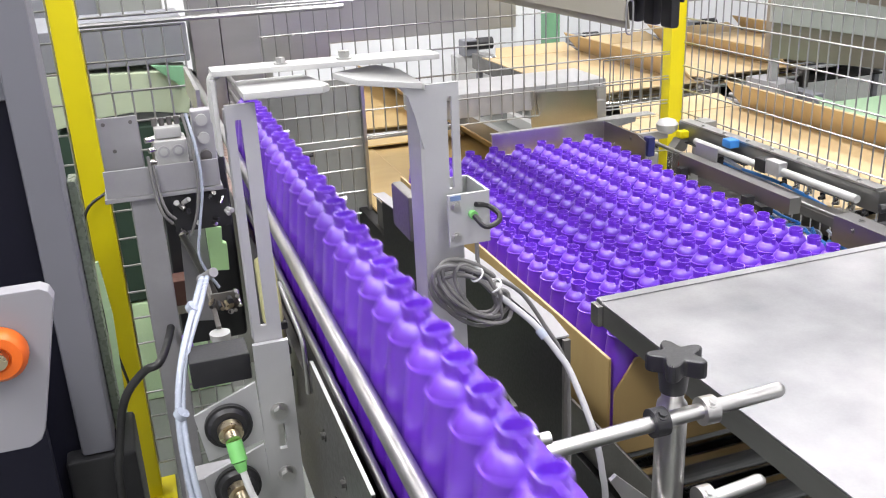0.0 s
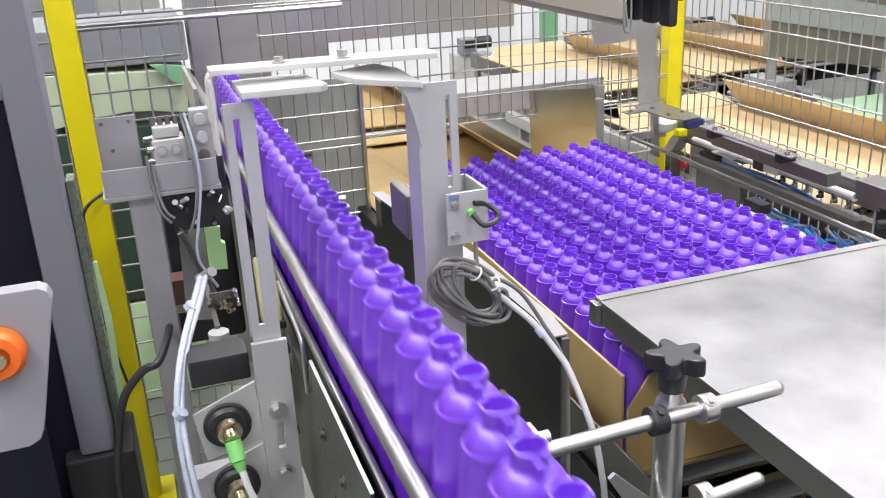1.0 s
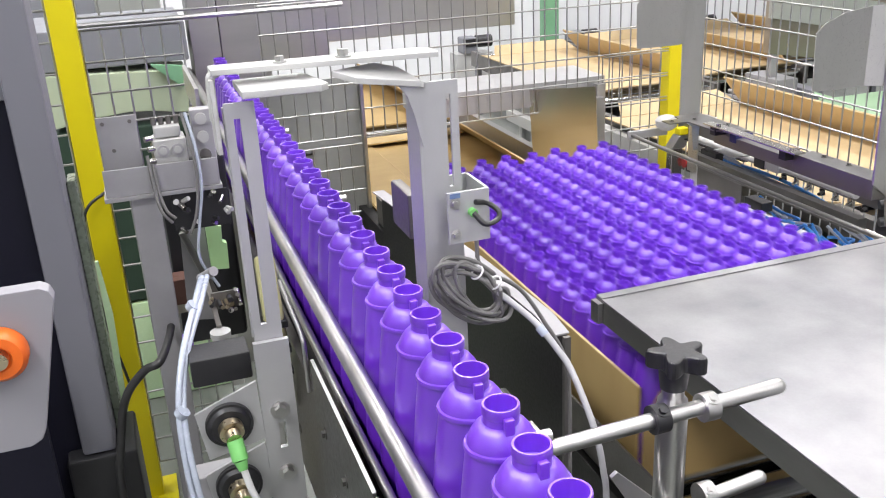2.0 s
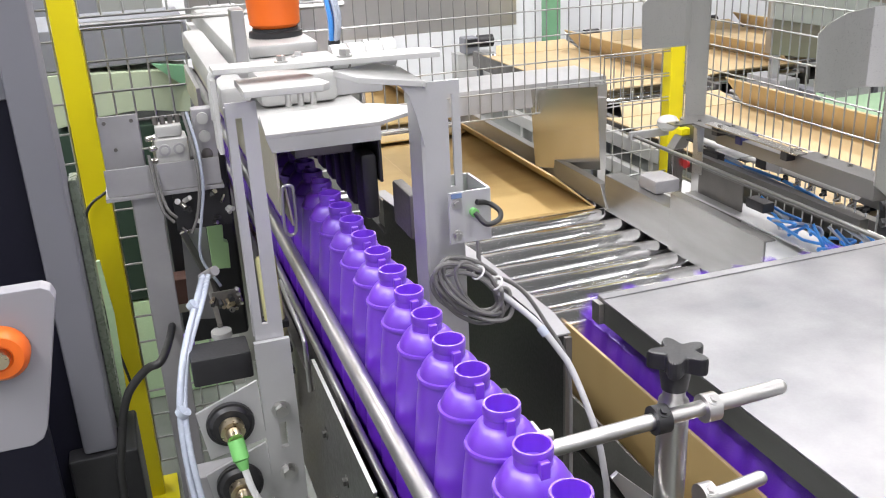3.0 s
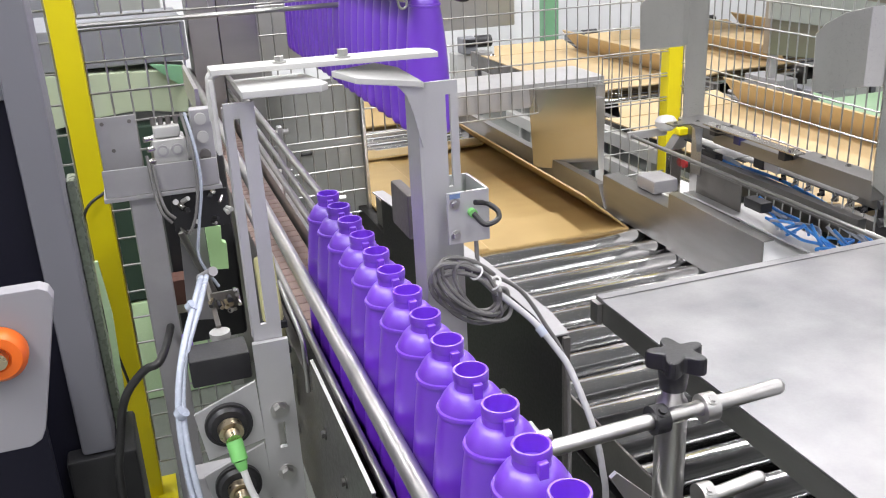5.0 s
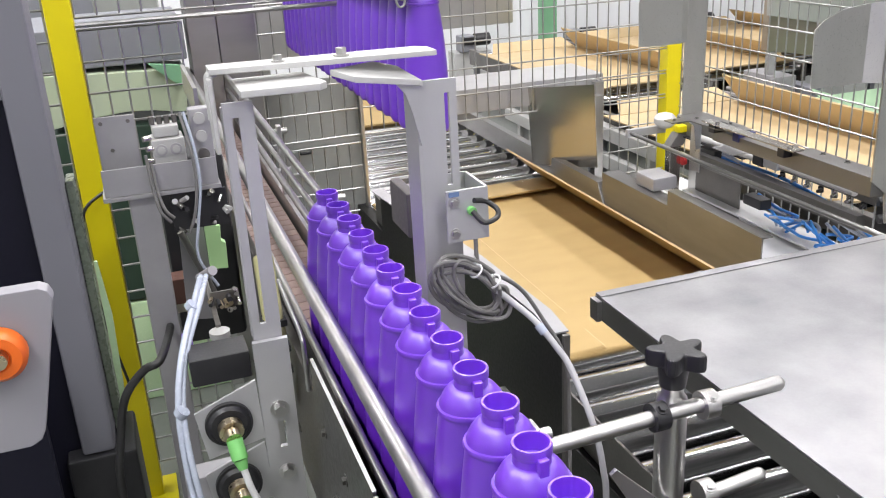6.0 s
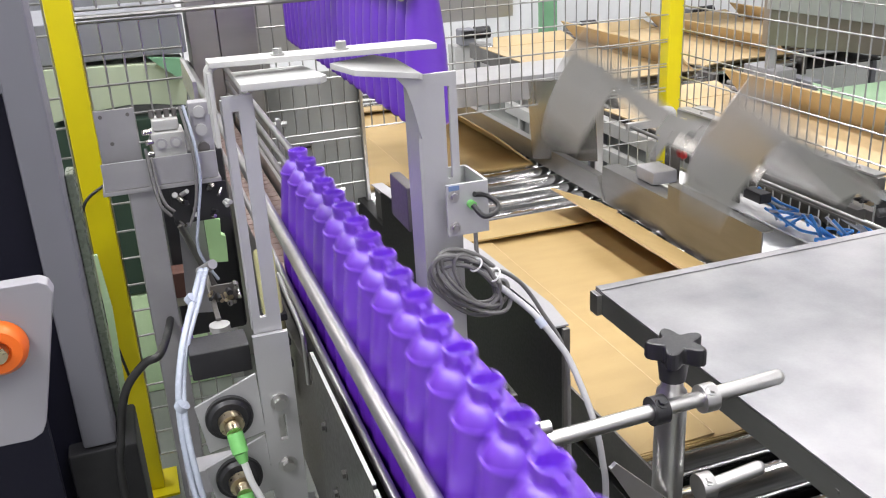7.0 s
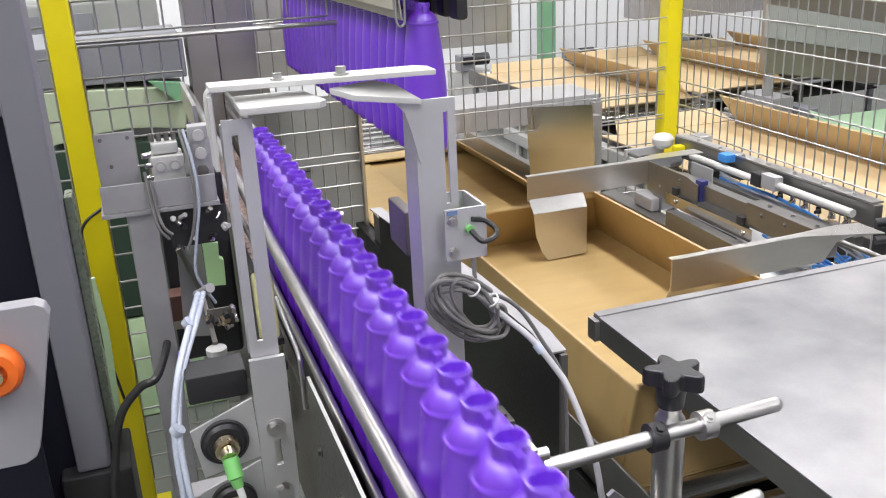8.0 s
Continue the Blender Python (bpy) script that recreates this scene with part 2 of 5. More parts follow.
def flatten(mesh, limit):
    """Area-weighted corner normals, so that broad faces stay flat between rounded edges."""
    normals = [p.normal.copy() for p in mesh.polygons]
    weights = [p.area for p in mesh.polygons]
    round_vert = [[] for _ in mesh.vertices]
    for p in mesh.polygons:
        for v in p.vertices:
            round_vert[v].append(p.index)
    out = []
    for p in mesh.polygons:
        for v in p.vertices:
            total = Vector()
            for g in round_vert[v]:
                if normals[g].dot(normals[p.index]) > limit:
                    total += normals[g] * weights[g]
            out.append(total.normalized() if total.length > 0 else normals[p.index])
    mesh.normals_split_custom_set(out)


def finish(name, bm, mat, angle=40):
    mesh = bpy.data.meshes.new(name)
    bm.to_mesh(mesh)
    bm.free()
    mesh.materials.append(mat)
    mesh.polygons.foreach_set("use_smooth", [True] * len(mesh.polygons))
    mesh.set_sharp_from_angle(angle=radians(angle))
    if len(mesh.polygons) < 3000:
        flatten(mesh, math.cos(radians(angle)))
    return mesh


def thing(name, base, label, category, group="", kind=""):
    """An empty at a thing's base, in world metres, to carry its parts."""
    ob = new(name)
    ob.empty_display_size = 0.05
    ob.location = base
    BASE[ob.name] = Vector(base)
    return tagged(ob, label, category, group, kind)


def solo(name, bm, mat, base, label, category, group="", kind="", angle=40):
    """A thing of one mesh, modelled in world metres, with its origin at base."""
    base = Vector(base)
    bmesh.ops.translate(bm, verts=bm.verts, vec=-base)
    ob = new(name, finish(name, bm, mat, angle))
    ob.location = base
    BASE[ob.name] = base
    return tagged(ob, label, category, group, kind)


def part(name, bm, mat, parent, label="", pivot=None, angle=40, kind=""):
    """A mesh under a thing or part, modelled in world metres; pivot: its own origin."""
    home = BASE[parent.name]
    pivot = home if pivot is None else Vector(pivot)
    bmesh.ops.translate(bm, verts=bm.verts, vec=-pivot)
    ob = new(name, finish(name, bm, mat, angle))
    ob.parent = parent
    ob.location = pivot - home
    BASE[ob.name] = pivot
    return tagged(ob, label, kind=kind)


def again(ob, at):
    """Another part on the same mesh, at a world place."""
    twin = new(ob.name.split(".")[0], ob.data)
    twin.parent = ob.parent
    twin.location = Vector(at) - BASE[ob.parent.name]
    BASE[twin.name] = Vector(at)
    return twin


def bm_new():
    return bmesh.new()


def bolt(bm, p, way, r=0.006, h=0.005):
    """A hexagon head with its washer."""
    p, way = Vector(p), Vector(way).normalized()
    rod(bm, p, p + way * 0.0015, r * 1.5, 16)
    rod(bm, p, p + way * (h + 0.0015), r, 6)
    return bm


# ---- the hall ----
def build_hall():
    solo("floor", box(bm_new(), -6, 9, -5, 8.2, -0.1, 0), FLOOR_MAT, (0, 0, 0), "grey-green sealed concrete factory floor", "floor", kind="structure")
    solo("wall_north", box(bm_new(), -6, 9, 8.0, 8.2, 0, 4.6), WALL_MAT, (1.5, 8, 0), "bright white panelled hall wall", "wall", kind="structure")
    solo("wall_south", box(bm_new(), -6, 9, -5.2, -5, 0, 4.6), SIDE_WALL_MAT, (1.5, -5, 0), "grey panelled hall wall", "wall", kind="structure")
    solo("wall_west", box(bm_new(), -6.2, -6, -5, 8.2, 0, 4.6), SIDE_WALL_MAT, (-6, 1.5, 0), "grey panelled hall wall", "wall", kind="structure")
    solo("wall_east", box(bm_new(), 9, 9.2, -5, 8.2, 0, 4.6), SIDE_WALL_MAT, (9, 1.5, 0), "grey panelled hall wall", "wall", kind="structure")
    solo("ceiling", box(bm_new(), -6, 9, -5, 8.2, 4.6, 4.7), CEILING_MAT, (1.5, 1.5, 4.6), "grey factory roof deck", "ceiling", kind="structure")
    for x, y, watts in CEILING_LAMPS:
        half = 1.33 if x < -2.3 else 0.27
        lamp_thing = thing("ceiling_light", (x, y, 4.6), "white fluorescent ceiling batten with bright tubes", "ceiling light", "ceiling lights")
        part("housing", box(bm_new(), x - half, x + half, y - 1.12, y + 1.12, 4.5, 4.6), WHITE_METAL, lamp_thing)
        part("diffuser", box(bm_new(), x - half + 0.03, x + half - 0.03, y - 1.09, y + 1.09, 4.47, 4.498), TUBE_GLOW, lamp_thing)


build_hall()


def lathe_at(profile, place, seg=24):
    bm = lathe(bm_new(), profile, seg)
    bmesh.ops.translate(bm, verts=bm.verts, vec=place)
    return bm


# ---- bottles ----
BODY_PROFILE = [
    (0.0, 0.034, 0.020), (0.002, 0.040, 0.026), (0.010, 0.0445, 0.0305), (0.022, 0.0457, 0.0318), (0.10, 0.0453, 0.0320), (0.14, 0.0440, 0.0318),
    (0.18, 0.0414, 0.0312), (0.21, 0.0384, 0.0306), (0.235, 0.0354, 0.0298), (0.2590, 0.0318, 0.0288),
    (0.2596, 0.0336, 0.0304), (0.2620, 0.0341, 0.0308), (0.2640, 0.0332, 0.0300), (0.2646, 0.0309, 0.0282), (0.2690, 0.0299, 0.0274),
    (0.2740, 0.0272, 0.0252), (0.2795, 0.0230, 0.0218), (0.2832, 0.0185, 0.0183), (0.2834, 0.0150, 0.0150)]
NECK_PROFILE = [
    (0.2815, 0.0143, 0.0143), (0.2822, 0.0162, 0.0162), (0.2888, 0.0156, 0.0156), (0.2905, 0.0158, 0.0158), (0.2915, 0.0167, 0.0167), (0.2985, 0.0167, 0.0167), (0.3000, 0.0162, 0.0162),
    (0.3000, 0.0143, 0.0143), (0.2940, 0.0135, 0.0135), (0.2816, 0.0133, 0.0133)]
PITCH = 0.066


def bottle_meshes():
    body = finish("body", lathe(bm_new(), BODY_PROFILE, 30), PURPLE, 50)
    bm = lathe(bm_new(), NECK_PROFILE, 30)
    box(bm, -0.0045, 0.0045, -0.0215, -0.0150, 0.2790, 0.2945, 0.0012)
    return body, finish("neck", bm, PURPLE, 50)


BOTTLE_BODY, BOTTLE_NECK = bottle_meshes()
LABEL_LINE = "open empty purple plastic bottle on the brown chain conveyor"
LABEL_CASE = "open empty purple plastic bottle standing upright in the card tray"


def bottle(x, y, z, label, group, turn=0.0):
    ob = new("bottle", BOTTLE_BODY)
    ob.matrix_world = pose(x, y, z, 0, 0, turn)
    neck = new("neck", BOTTLE_NECK)
    neck.parent = ob
    return tagged(ob, label, "bottle", group)


LINE_X, LINE_Z, LINE_Y0 = 0.25, 0.9, 0.554
line_bottles = []
for n in range(-24, 34):
    line_bottles.append((n, bottle(LINE_X + random.uniform(-0.001, 0.001), LINE_Y0 + PITCH * n, LINE_Z, LABEL_LINE, "bottles on the conveyor", random.uniform(-4, 4))))

CASE_X0, CASE_Y0, CASE_Z = 0.835, 1.395, 0.47
case_bottles = []
for col in range(8):
    for row in range(22):
        case_bottles.append(bottle(0.884 + 0.0945 * col + random.uniform(-0.0015, 0.0015), 1.435 + PITCH * row + (0.012 if col % 2 else 0), CASE_Z, LABEL_CASE, "bottles in the tray", random.uniform(-5, 5)))


# ---- bottle conveyor ----
def build_bottle_conveyor():
    conv = thing("bottle_conveyor", (0.25, 1.4, 0.0), "stainless bottle conveyor with brown chain belt and round guide rails", "conveyor")
    y0, y1 = -1.2, 3.3
    part("bed", box(bm_new(), 0.185, 0.315, y0, y1, 0.80, 0.880), DARK_STEEL, conv)
    slat = part("belt_slat", box(bm_new(), 0.192, 0.308, 1.35, 1.3855, 0.882, 0.8985, 0.003), BELT, conv, "brown plastic chain slat", pivot=(0.25, 1.35, 0.8985))
    for k in range(1, 50):
        again(slat, (0.25, 1.35 + 0.038 * k, 0.8985))
    part("belt_run", box(bm_new(), 0.192, 0.308, y0, 1.346, 0.882, 0.8985), BELT, conv)
    for x0, x1 in ((0.170, 0.184), (0.317, 0.332)):
        bm = box(bm_new(), x0, x1, y0, y1, 0.72, 0.965 if x0 < 0.2 else 0.925, 0.002)
        for k in range(12):
            bolt(bm, (x0, 0.3 + 0.25 * k, 0.80), (-1, 0, 0))
        part("side_frame", bm, DARK_STEEL if x0 < 0.2 else STEEL, conv)
    # Added black strip: stands for the shaded gap and hides the slats.
    part("inner_plate", box(bm_new(), 0.1855, 0.1885, 0.3, 1.62, 0.9, 0.996, 0.0005), BLACK_PLASTIC, conv, "black strip below the guide rail, added as the gap's shade")
    for x, z, r in ((0.194, 1.085, 0.0108), (0.190, 1.003, 0.006), (0.306, 1.085, 0.008), (0.308, 1.03, 0.006), (0.306, 0.985, 0.008)):
        part("guide_rail", rod(bm_new(), (x, y0, z), (x, y1, z), r, 20), DULL_TUBE, conv, "dull round steel guide rail")
    for y in (0.2, 0.72, 1.6, 2.2, 2.9):
        bm = box(bm_new(), 0.318, 0.330, y - 0.012, y + 0.012, 0.9, 1.10, 0.002)
        rod(bm, (0.306, y, 1.085), (0.345, y, 1.085), 0.007, 12)
        rod(bm, (0.306, y, 0.985), (0.345, y, 0.985), 0.007, 12)
        part("rail_bracket", bm, STEEL, conv)
    # plates beneath the near guide rail
    for ya, yb, za, zb in ((-0.2, 0.74, 0.60, 1.046), (0.743, 1.05, 0.60, 1.05)):
        bm = box(bm_new(), 0.160, 0.164, ya, yb, za, zb, 0.001)
        for k in range(4):
            for z in (zb - 0.075, zb - 0.15):
                bolt(bm, (0.160, yb - 0.06 - k * 0.11 - (0.04 if z < zb - 0.1 else 0), z), (-1, 0, 0), 0.0055, 0.004)
        part("skirt_plate", bm, SKIRT_STEEL, conv, "dark stainless skirt plate with lighter grey top edge")
        # Thin grey strip, lighter than the plate, along its top edge.
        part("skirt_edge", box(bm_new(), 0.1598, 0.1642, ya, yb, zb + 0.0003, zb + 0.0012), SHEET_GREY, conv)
    bm = hose(bm_new(), [(0.166, 1.13, 0.96), (0.166, 1.13, 1.02), (0.165, 1.14, 1.045), (0.16, 1.2, 1.07), (0.158, 1.25, 1.085)], 0.0035, 8)
    part("rail_hook", bm, STEEL, conv)
    part("cable_chain", hose(bm_new(), [(0.150, 1.30, 0.85), (0.148, 1.27, 0.95), (0.146, 1.28, 1.03), (0.15, 1.34, 1.09)], 0.016, 10), DUSTY_YELLOW, conv, "dusty yellow cable carrier")
    for y, z in ((1.272, 0.93), (1.268, 0.97), (1.275, 1.01)):
        part("carrier_link", box(bm_new(), 0.129, 0.165, y - 0.017, y + 0.017, z - 0.006, z + 0.006, 0.002), BLACK_PLASTIC, conv, "black carrier link")
    for y in (-0.9, 0.4, 1.9, 3.0):
        for x in (0.19, 0.31):
            part("leg", box(bm_new(), x - 0.02, x + 0.02, y - 0.02, y + 0.02, 0.0, 0.80, 0.003), STEEL, conv)


build_bottle_conveyor()


# ---- sensor gantry over the bottle line ----
GY = 1.10


def build_gantry():
    g = thing("sensor_gantry", (0.12, GY, 0.70), "aluminium sensor gantry bridging the bottle conveyor on slotted posts", "bracket")
    part("slotted_post", slotted(bm_new(), 0.098, 0.135, 1.03, 1.384, GY, 0.006, (0.1085, 0.1165, 1.09, 1.365)), ALUMINIUM, g)
    part("inner_strip", box(bm_new(), 0.100, 0.109, GY + 0.05, GY + 0.056, 1.05, 1.37, 0.001), ALUMINIUM, g)
    bm = slotted(bm_new(), 0.094, 0.1405, 0.60, 1.068, GY - 0.010, 0.008, (0.113, 0.123, 0.905, 0.945))
    part("post_plate", bm, ALUMINIUM, g)
    for z in (0.965, 0.865, 0.77):
        bm = bolt(bm_new(), (0.118, GY - 0.010, z), (0, -1, 0), 0.0085, 0.008)
        part("bolt", bm, STEEL, g)
    # the cross bar with its bent end
    bm = prism(bm_new(), [(0.090, GY + 0.01, 1.424), (0.375, GY + 0.005, 1.420), (0.375, GY + 0.04, 1.420), (0.36, GY + 0.055, 1.42), (0.090, GY + 0.05, 1.424)], (0, 0, -0.007), 0.001)
    part("cross_bar", bm, WHITE_METAL, g)
    bm = hose(bm_new(), [(0.098, GY + 0.03, 1.418), (0.091, GY + 0.03, 1.413), (0.089, GY + 0.03, 1.40), (0.0885, GY + 0.03, 1.36)], 0.006, 8)
    box(bm, 0.086, 0.092, GY + 0.01, GY + 0.05, 1.32, 1.412, 0.0015)
    part("bent_end", bm, WHITE_METAL, g)
    bm = bolt(bm_new(), (0.175, GY + 0.025, 1.4235), (0, 0, 1), 0.006, 0.006)
    part("bolt", bm, STEEL, g)
    bm = bolt(bm_new(), (0.255, GY + 0.025, 1.4225), (0, 0, 1), 0.007, 0.008)
    part("bolt", bm, STEEL, g)
    bm = prism(bm_new(), [(0.118, GY - 0.035, 1.403), (0.212, GY - 0.04, 1.403), (0.222, GY - 0.03, 1.403), (0.208, GY + 0.055, 1.403), (0.118, GY + 0.055, 1.403)], (0, 0, -0.009), 0.0015)
    part("reflector_plate", bm, WHITE_METAL, g)
    # right post: a folded channel with a slotted web and a gusset on top
    bm = prism(bm_new(), [(0.235, GY + 0.01, 1.409), (0.262, GY - 0.008, 1.4), (0.345, GY - 0.01, 1.388), (0.352, GY + 0.0, 1.384), (0.33, GY + 0.04, 1.40), (0.30, GY + 0.045, 1.408)], (0, 0, -0.008), 0.001)
    part("gusset", bm, WHITE_METAL, g)
    bm = slotted(bm_new(), 0.345, 0.397, 0.70, 1.383, GY, 0.006, (0.380, 0.3865, 1.24, 1.365))
    prism(bm, [(0.341, GY - 0.001, 1.36), (0.345, GY, 1.383), (0.345, GY, 0.70), (0.341, GY - 0.001, 0.70)], (0, 0.006, 0))
    box(bm, 0.3415, 0.3445, GY + 0.006, GY + 0.055, 0.70, 1.375)
    part("channel_post", bm, ALUMINIUM, g)
    part("knee", prism(bm_new(), [(0.312, GY - 0.004, 1.388), (0.345, GY - 0.004, 1.384), (0.345, GY - 0.004, 1.30), (0.335, GY - 0.004, 1.345), (0.327, GY - 0.004, 1.37)], (0, 0.005, 0)), ALUMINIUM, g)
    # sensor bracket on the right post
    bx = part("sensor_bracket", box(bm_new(), 0.368, 0.428, GY - 0.022, GY - 0.018, 1.165, 1.238, 0.001), ALUMINIUM, g, "folded plate carrying a small sensor")
    bm = box(bm_new(), 0.424, 0.428, GY - 0.018, GY + 0.06, 1.165, 1.238)
    box(bm, 0.368, 0.428, GY + 0.056, GY + 0.06, 1.21, 1.238)
    part("bracket_side", bm, ALUMINIUM, bx)
    part("bracket_tape", box(bm_new(), 0.3715, 0.386, GY - 0.0235, GY - 0.0222, 1.230, 1.2365), BLUE_TAPE, bx, "torn blue tape")
    bm = bolt(bm_new(), (0.379, GY - 0.022, 1.222), (0, -1, 0), 0.005, 0.004)
    part("bolt", bm, STEEL, bx)
    bm = bolt(bm_new(), (0.379, GY - 0.022, 1.178), (0, -1, 0), 0.005, 0.004)
    part("bolt", bm, STEEL, bx)
    bm = rod(bm_new(), (0.402, GY - 0.03, 1.208), (0.402, GY + 0.03, 1.208), 0.006, 12)
    part("sensor", bm, GREEN_PLASTIC, bx, "small green sensor")
    bm = hose(bm_new(), [(0.402, GY - 0.03, 1.208), (0.412, GY - 0.045, 1.196), (0.432, GY - 0.04, 1.198), (0.437, GY - 0.03, 1.206), (0.425, GY - 0.02, 1.216), (0.406, GY - 0.026, 1.222)], 0.0038, 8)
    part("sensor_cable", bm, CABLE_BLACK, bx)
    part("reflector_box", box(bm_new(), 0.352, 0.37, GY + 0.11, GY + 0.2, 1.13, 1.2, 0.004), DARK_STEEL, g)
    # two round sensors on their plates beside the left post
    for cx, cz in ((0.049, 0.962), (0.050, 0.866)):
        pl = part("sensor_plate", prism(bm_new(), [(cx - 0.042, GY - 0.012, cz + 0.022), (cx + 0.042, GY - 0.012, cz + 0.054), (cx + 0.045, GY - 0.012, cz - 0.035), (cx - 0.032, GY - 0.012, cz - 0.05)], (0, 0.004, 0)), ALUMINIUM, g)
        bm = rod(bm_new(), (cx, GY - 0.012, cz), (cx, GY - 0.019, cz), 0.0315, 32)
        rod(bm, (cx, GY - 0.019, cz), (cx, GY - 0.024, cz), 0.028, 32, 0.024)
        ring = part("sensor_ring", bm, BLACK_PLASTIC, pl, "ribbed black plastic lock ring")
        bm = rod(bm_new(), (cx, GY - 0.024, cz), (cx + 0.001, GY - 0.036, cz - 0.002), 0.0165, 24)
        rod(bm, (cx + 0.001, GY - 0.036, cz - 0.002), (cx + 0.002, GY - 0.048, cz - 0.006), 0.0105, 20)
        part("sensor_body", bm, BRASS, pl, "nickel-plated sensor barrel")
        bm = rod(bm_new(), (cx + 0.002, GY - 0.046, cz - 0.007), (cx + 0.005, GY - 0.060, cz - 0.030), 0.0108, 20)
        rod(bm, (cx + 0.005, GY - 0.060, cz - 0.030), (cx + 0.007, GY - 0.065, cz - 0.042), 0.0095, 16, 0.006)
        part("connector", bm, GREEN_PLASTIC, pl, "green cable connector")
        bm = hose(bm_new(), [(cx + 0.007, GY - 0.065, cz - 0.040), (cx + 0.013, GY - 0.068, cz - 0.072), (cx + 0.026, GY - 0.068, cz - 0.12), (cx + 0.03, GY - 0.06, cz - 0.2)], 0.0048, 10)
        part("sensor_lead", bm, LABEL_WHITE, pl, "white sensor lead")
    part("drive_block", box(bm_new(), 0.012, 0.092, GY + 0.03, GY + 0.085, 1.0, 1.04, 0.003), BLACK_PLASTIC, g, "black actuator block")
    part("foot_rail", box(bm_new(), -0.03, 0.16, GY - 0.008, GY + 0.06, 0.70, 0.76, 0.003), ALUMINIUM, g)
    for x in (0.0, 0.13, 0.365):
        part("leg", box(bm_new(), x - 0.02, x + 0.02, GY + 0.002, GY + 0.042, 0.0, 0.699, 0.003), ALUMINIUM, g)


build_gantry()


# ---- cables on the gantry ----
def build_cables():
    rnd = random.Random(5)
    pts = [(0.408, GY - 0.02, 1.165), (0.409, GY - 0.025, 1.13)]
    for turn in range(7):
        wide, slim = rnd.uniform(0.048, 0.070), rnd.uniform(0.014, 0.034)
        cx, cz, lean = 0.390 + rnd.uniform(-0.010, 0.010), 1.094 + rnd.uniform(-0.014, 0.014), radians(rnd.uniform(-62, -30))
        for k in range(12):
            a = 1.2 + k * math.pi / 6
            u, v = wide * math.cos(a), slim * math.sin(a)
            pts.append((cx + u * math.cos(lean) - v * math.sin(lean), GY - 0.037 + 0.010 * math.sin(a + turn) + rnd.uniform(-0.002, 0.002), cz + u * math.sin(lean) + v * math.cos(lean)))
    pts += [(0.438, GY - 0.01, 1.100), (0.481, GY, 1.069), (0.517, GY, 1.012), (0.548, GY - 0.01, 0.945), (0.556, GY - 0.01, 0.84), (0.556, GY - 0.01, 0.60)]
    solo("cable_coil", hose(bm_new(), pts, 0.0031, 8, 5), CABLE_GREY, (0.408, GY - 0.03, 1.0), "coiled grey sensor cable hung on the gantry post", "cable")
    for x, z in ((0.398, 1.128), (0.424, 1.108)):
        ring = [(x + 0.010 * math.cos(a) * 0.7, GY - 0.044 + 0.012 * math.sin(a), z + 0.010 * math.cos(a) * 0.7) for a in np.linspace(0, 6.283, 10)]
        solo("cable_tie", hose(bm_new(), ring, 0.0014, 6, 3), LABEL_WHITE, (x, GY - 0.037, z), "white plastic tie round the coiled cable", "cable tie")
    bm = hose(bm_new(), [(0.40, 1.075, 1.14), (0.417, 1.06, 1.104), (0.446, 1.05, 1.076), (0.468, 1.02, 1.054), (0.487, 0.99, 1.022), (0.497, 0.97, 0.998), (0.503, 0.92, 0.942), (0.508, 0.90, 0.885), (0.515, 0.90, 0.80), (0.515, 0.90, 0.46)], 0.0046, 10)
    solo("air_hose", bm, CABLE_LIGHT, (0.515, 0.90, 0.46), "light grey cable curving down past the post", "cable")
    solo("hose_clamp", rod(bm_new(), (0.470, 1.016, 1.050), (0.476, 1.008, 1.040), 0.0062, 14), HOSE_CLEAR, (0.473, 1.012, 1.045), "pale plastic sleeve on the light cable", "cable tie")
    bm = hose(bm_new(), [(0.052, 1.33, 1.08), (0.035, 1.25, 1.075), (0.004, 1.15, 1.04), (-0.012, 1.10, 0.98), (-0.012, 1.06, 0.9), (0.0, 1.02, 0.8), (0.015, 1.0, 0.62)], 0.0048, 10)
    solo("air_hose", bm, HOSE_CLEAR, (0.0, 1.02, 0.62), "pale blue air hose tied beside the gantry", "hose")
    bm = hose(bm_new(), [(0.060, 1.33, 1.08), (0.043, 1.25, 1.073), (0.01, 1.16, 1.035), (-0.006, 1.10, 0.98), (-0.004, 1.05, 0.9), (0.01, 1.02, 0.8), (0.025, 1.0, 0.62)], 0.0042, 10)
    solo("air_hose", bm, HOSE_CLEAR, (0.01, 1.02, 0.62), "pale blue air hose tied beside the gantry", "hose")
    for x, y, z in ((0.03, 1.24, 1.073), (-0.008, 1.10, 0.985)):
        solo("hose_clamp", rod(bm_new(), (x - 0.003, y, z - 0.003), (x + 0.003, y - 0.002, z + 0.004), 0.0095, 14), HOSE_CLEAR, (x, y, z), "pale plastic tie round the hoses", "cable tie")
    bm = hose(bm_new(), [(0.0, 1.54, 0.93), (-0.012, 1.44, 0.936), (-0.030, 1.36, 0.938), (-0.053, 1.36, 0.929), (-0.082, 1.36, 0.900), (-0.097, 1.36, 0.868), (-0.105, 1.36, 0.835), (-0.114, 1.36, 0.79), (-0.121, 1.36, 0.749), (-0.125, 1.36, 0.62)], 0.0068, 10)
    solo("black_cable", bm, CABLE_BLACK, (-0.1, 1.5, 0.55), "thick black cable hanging by the yellow post", "cable")
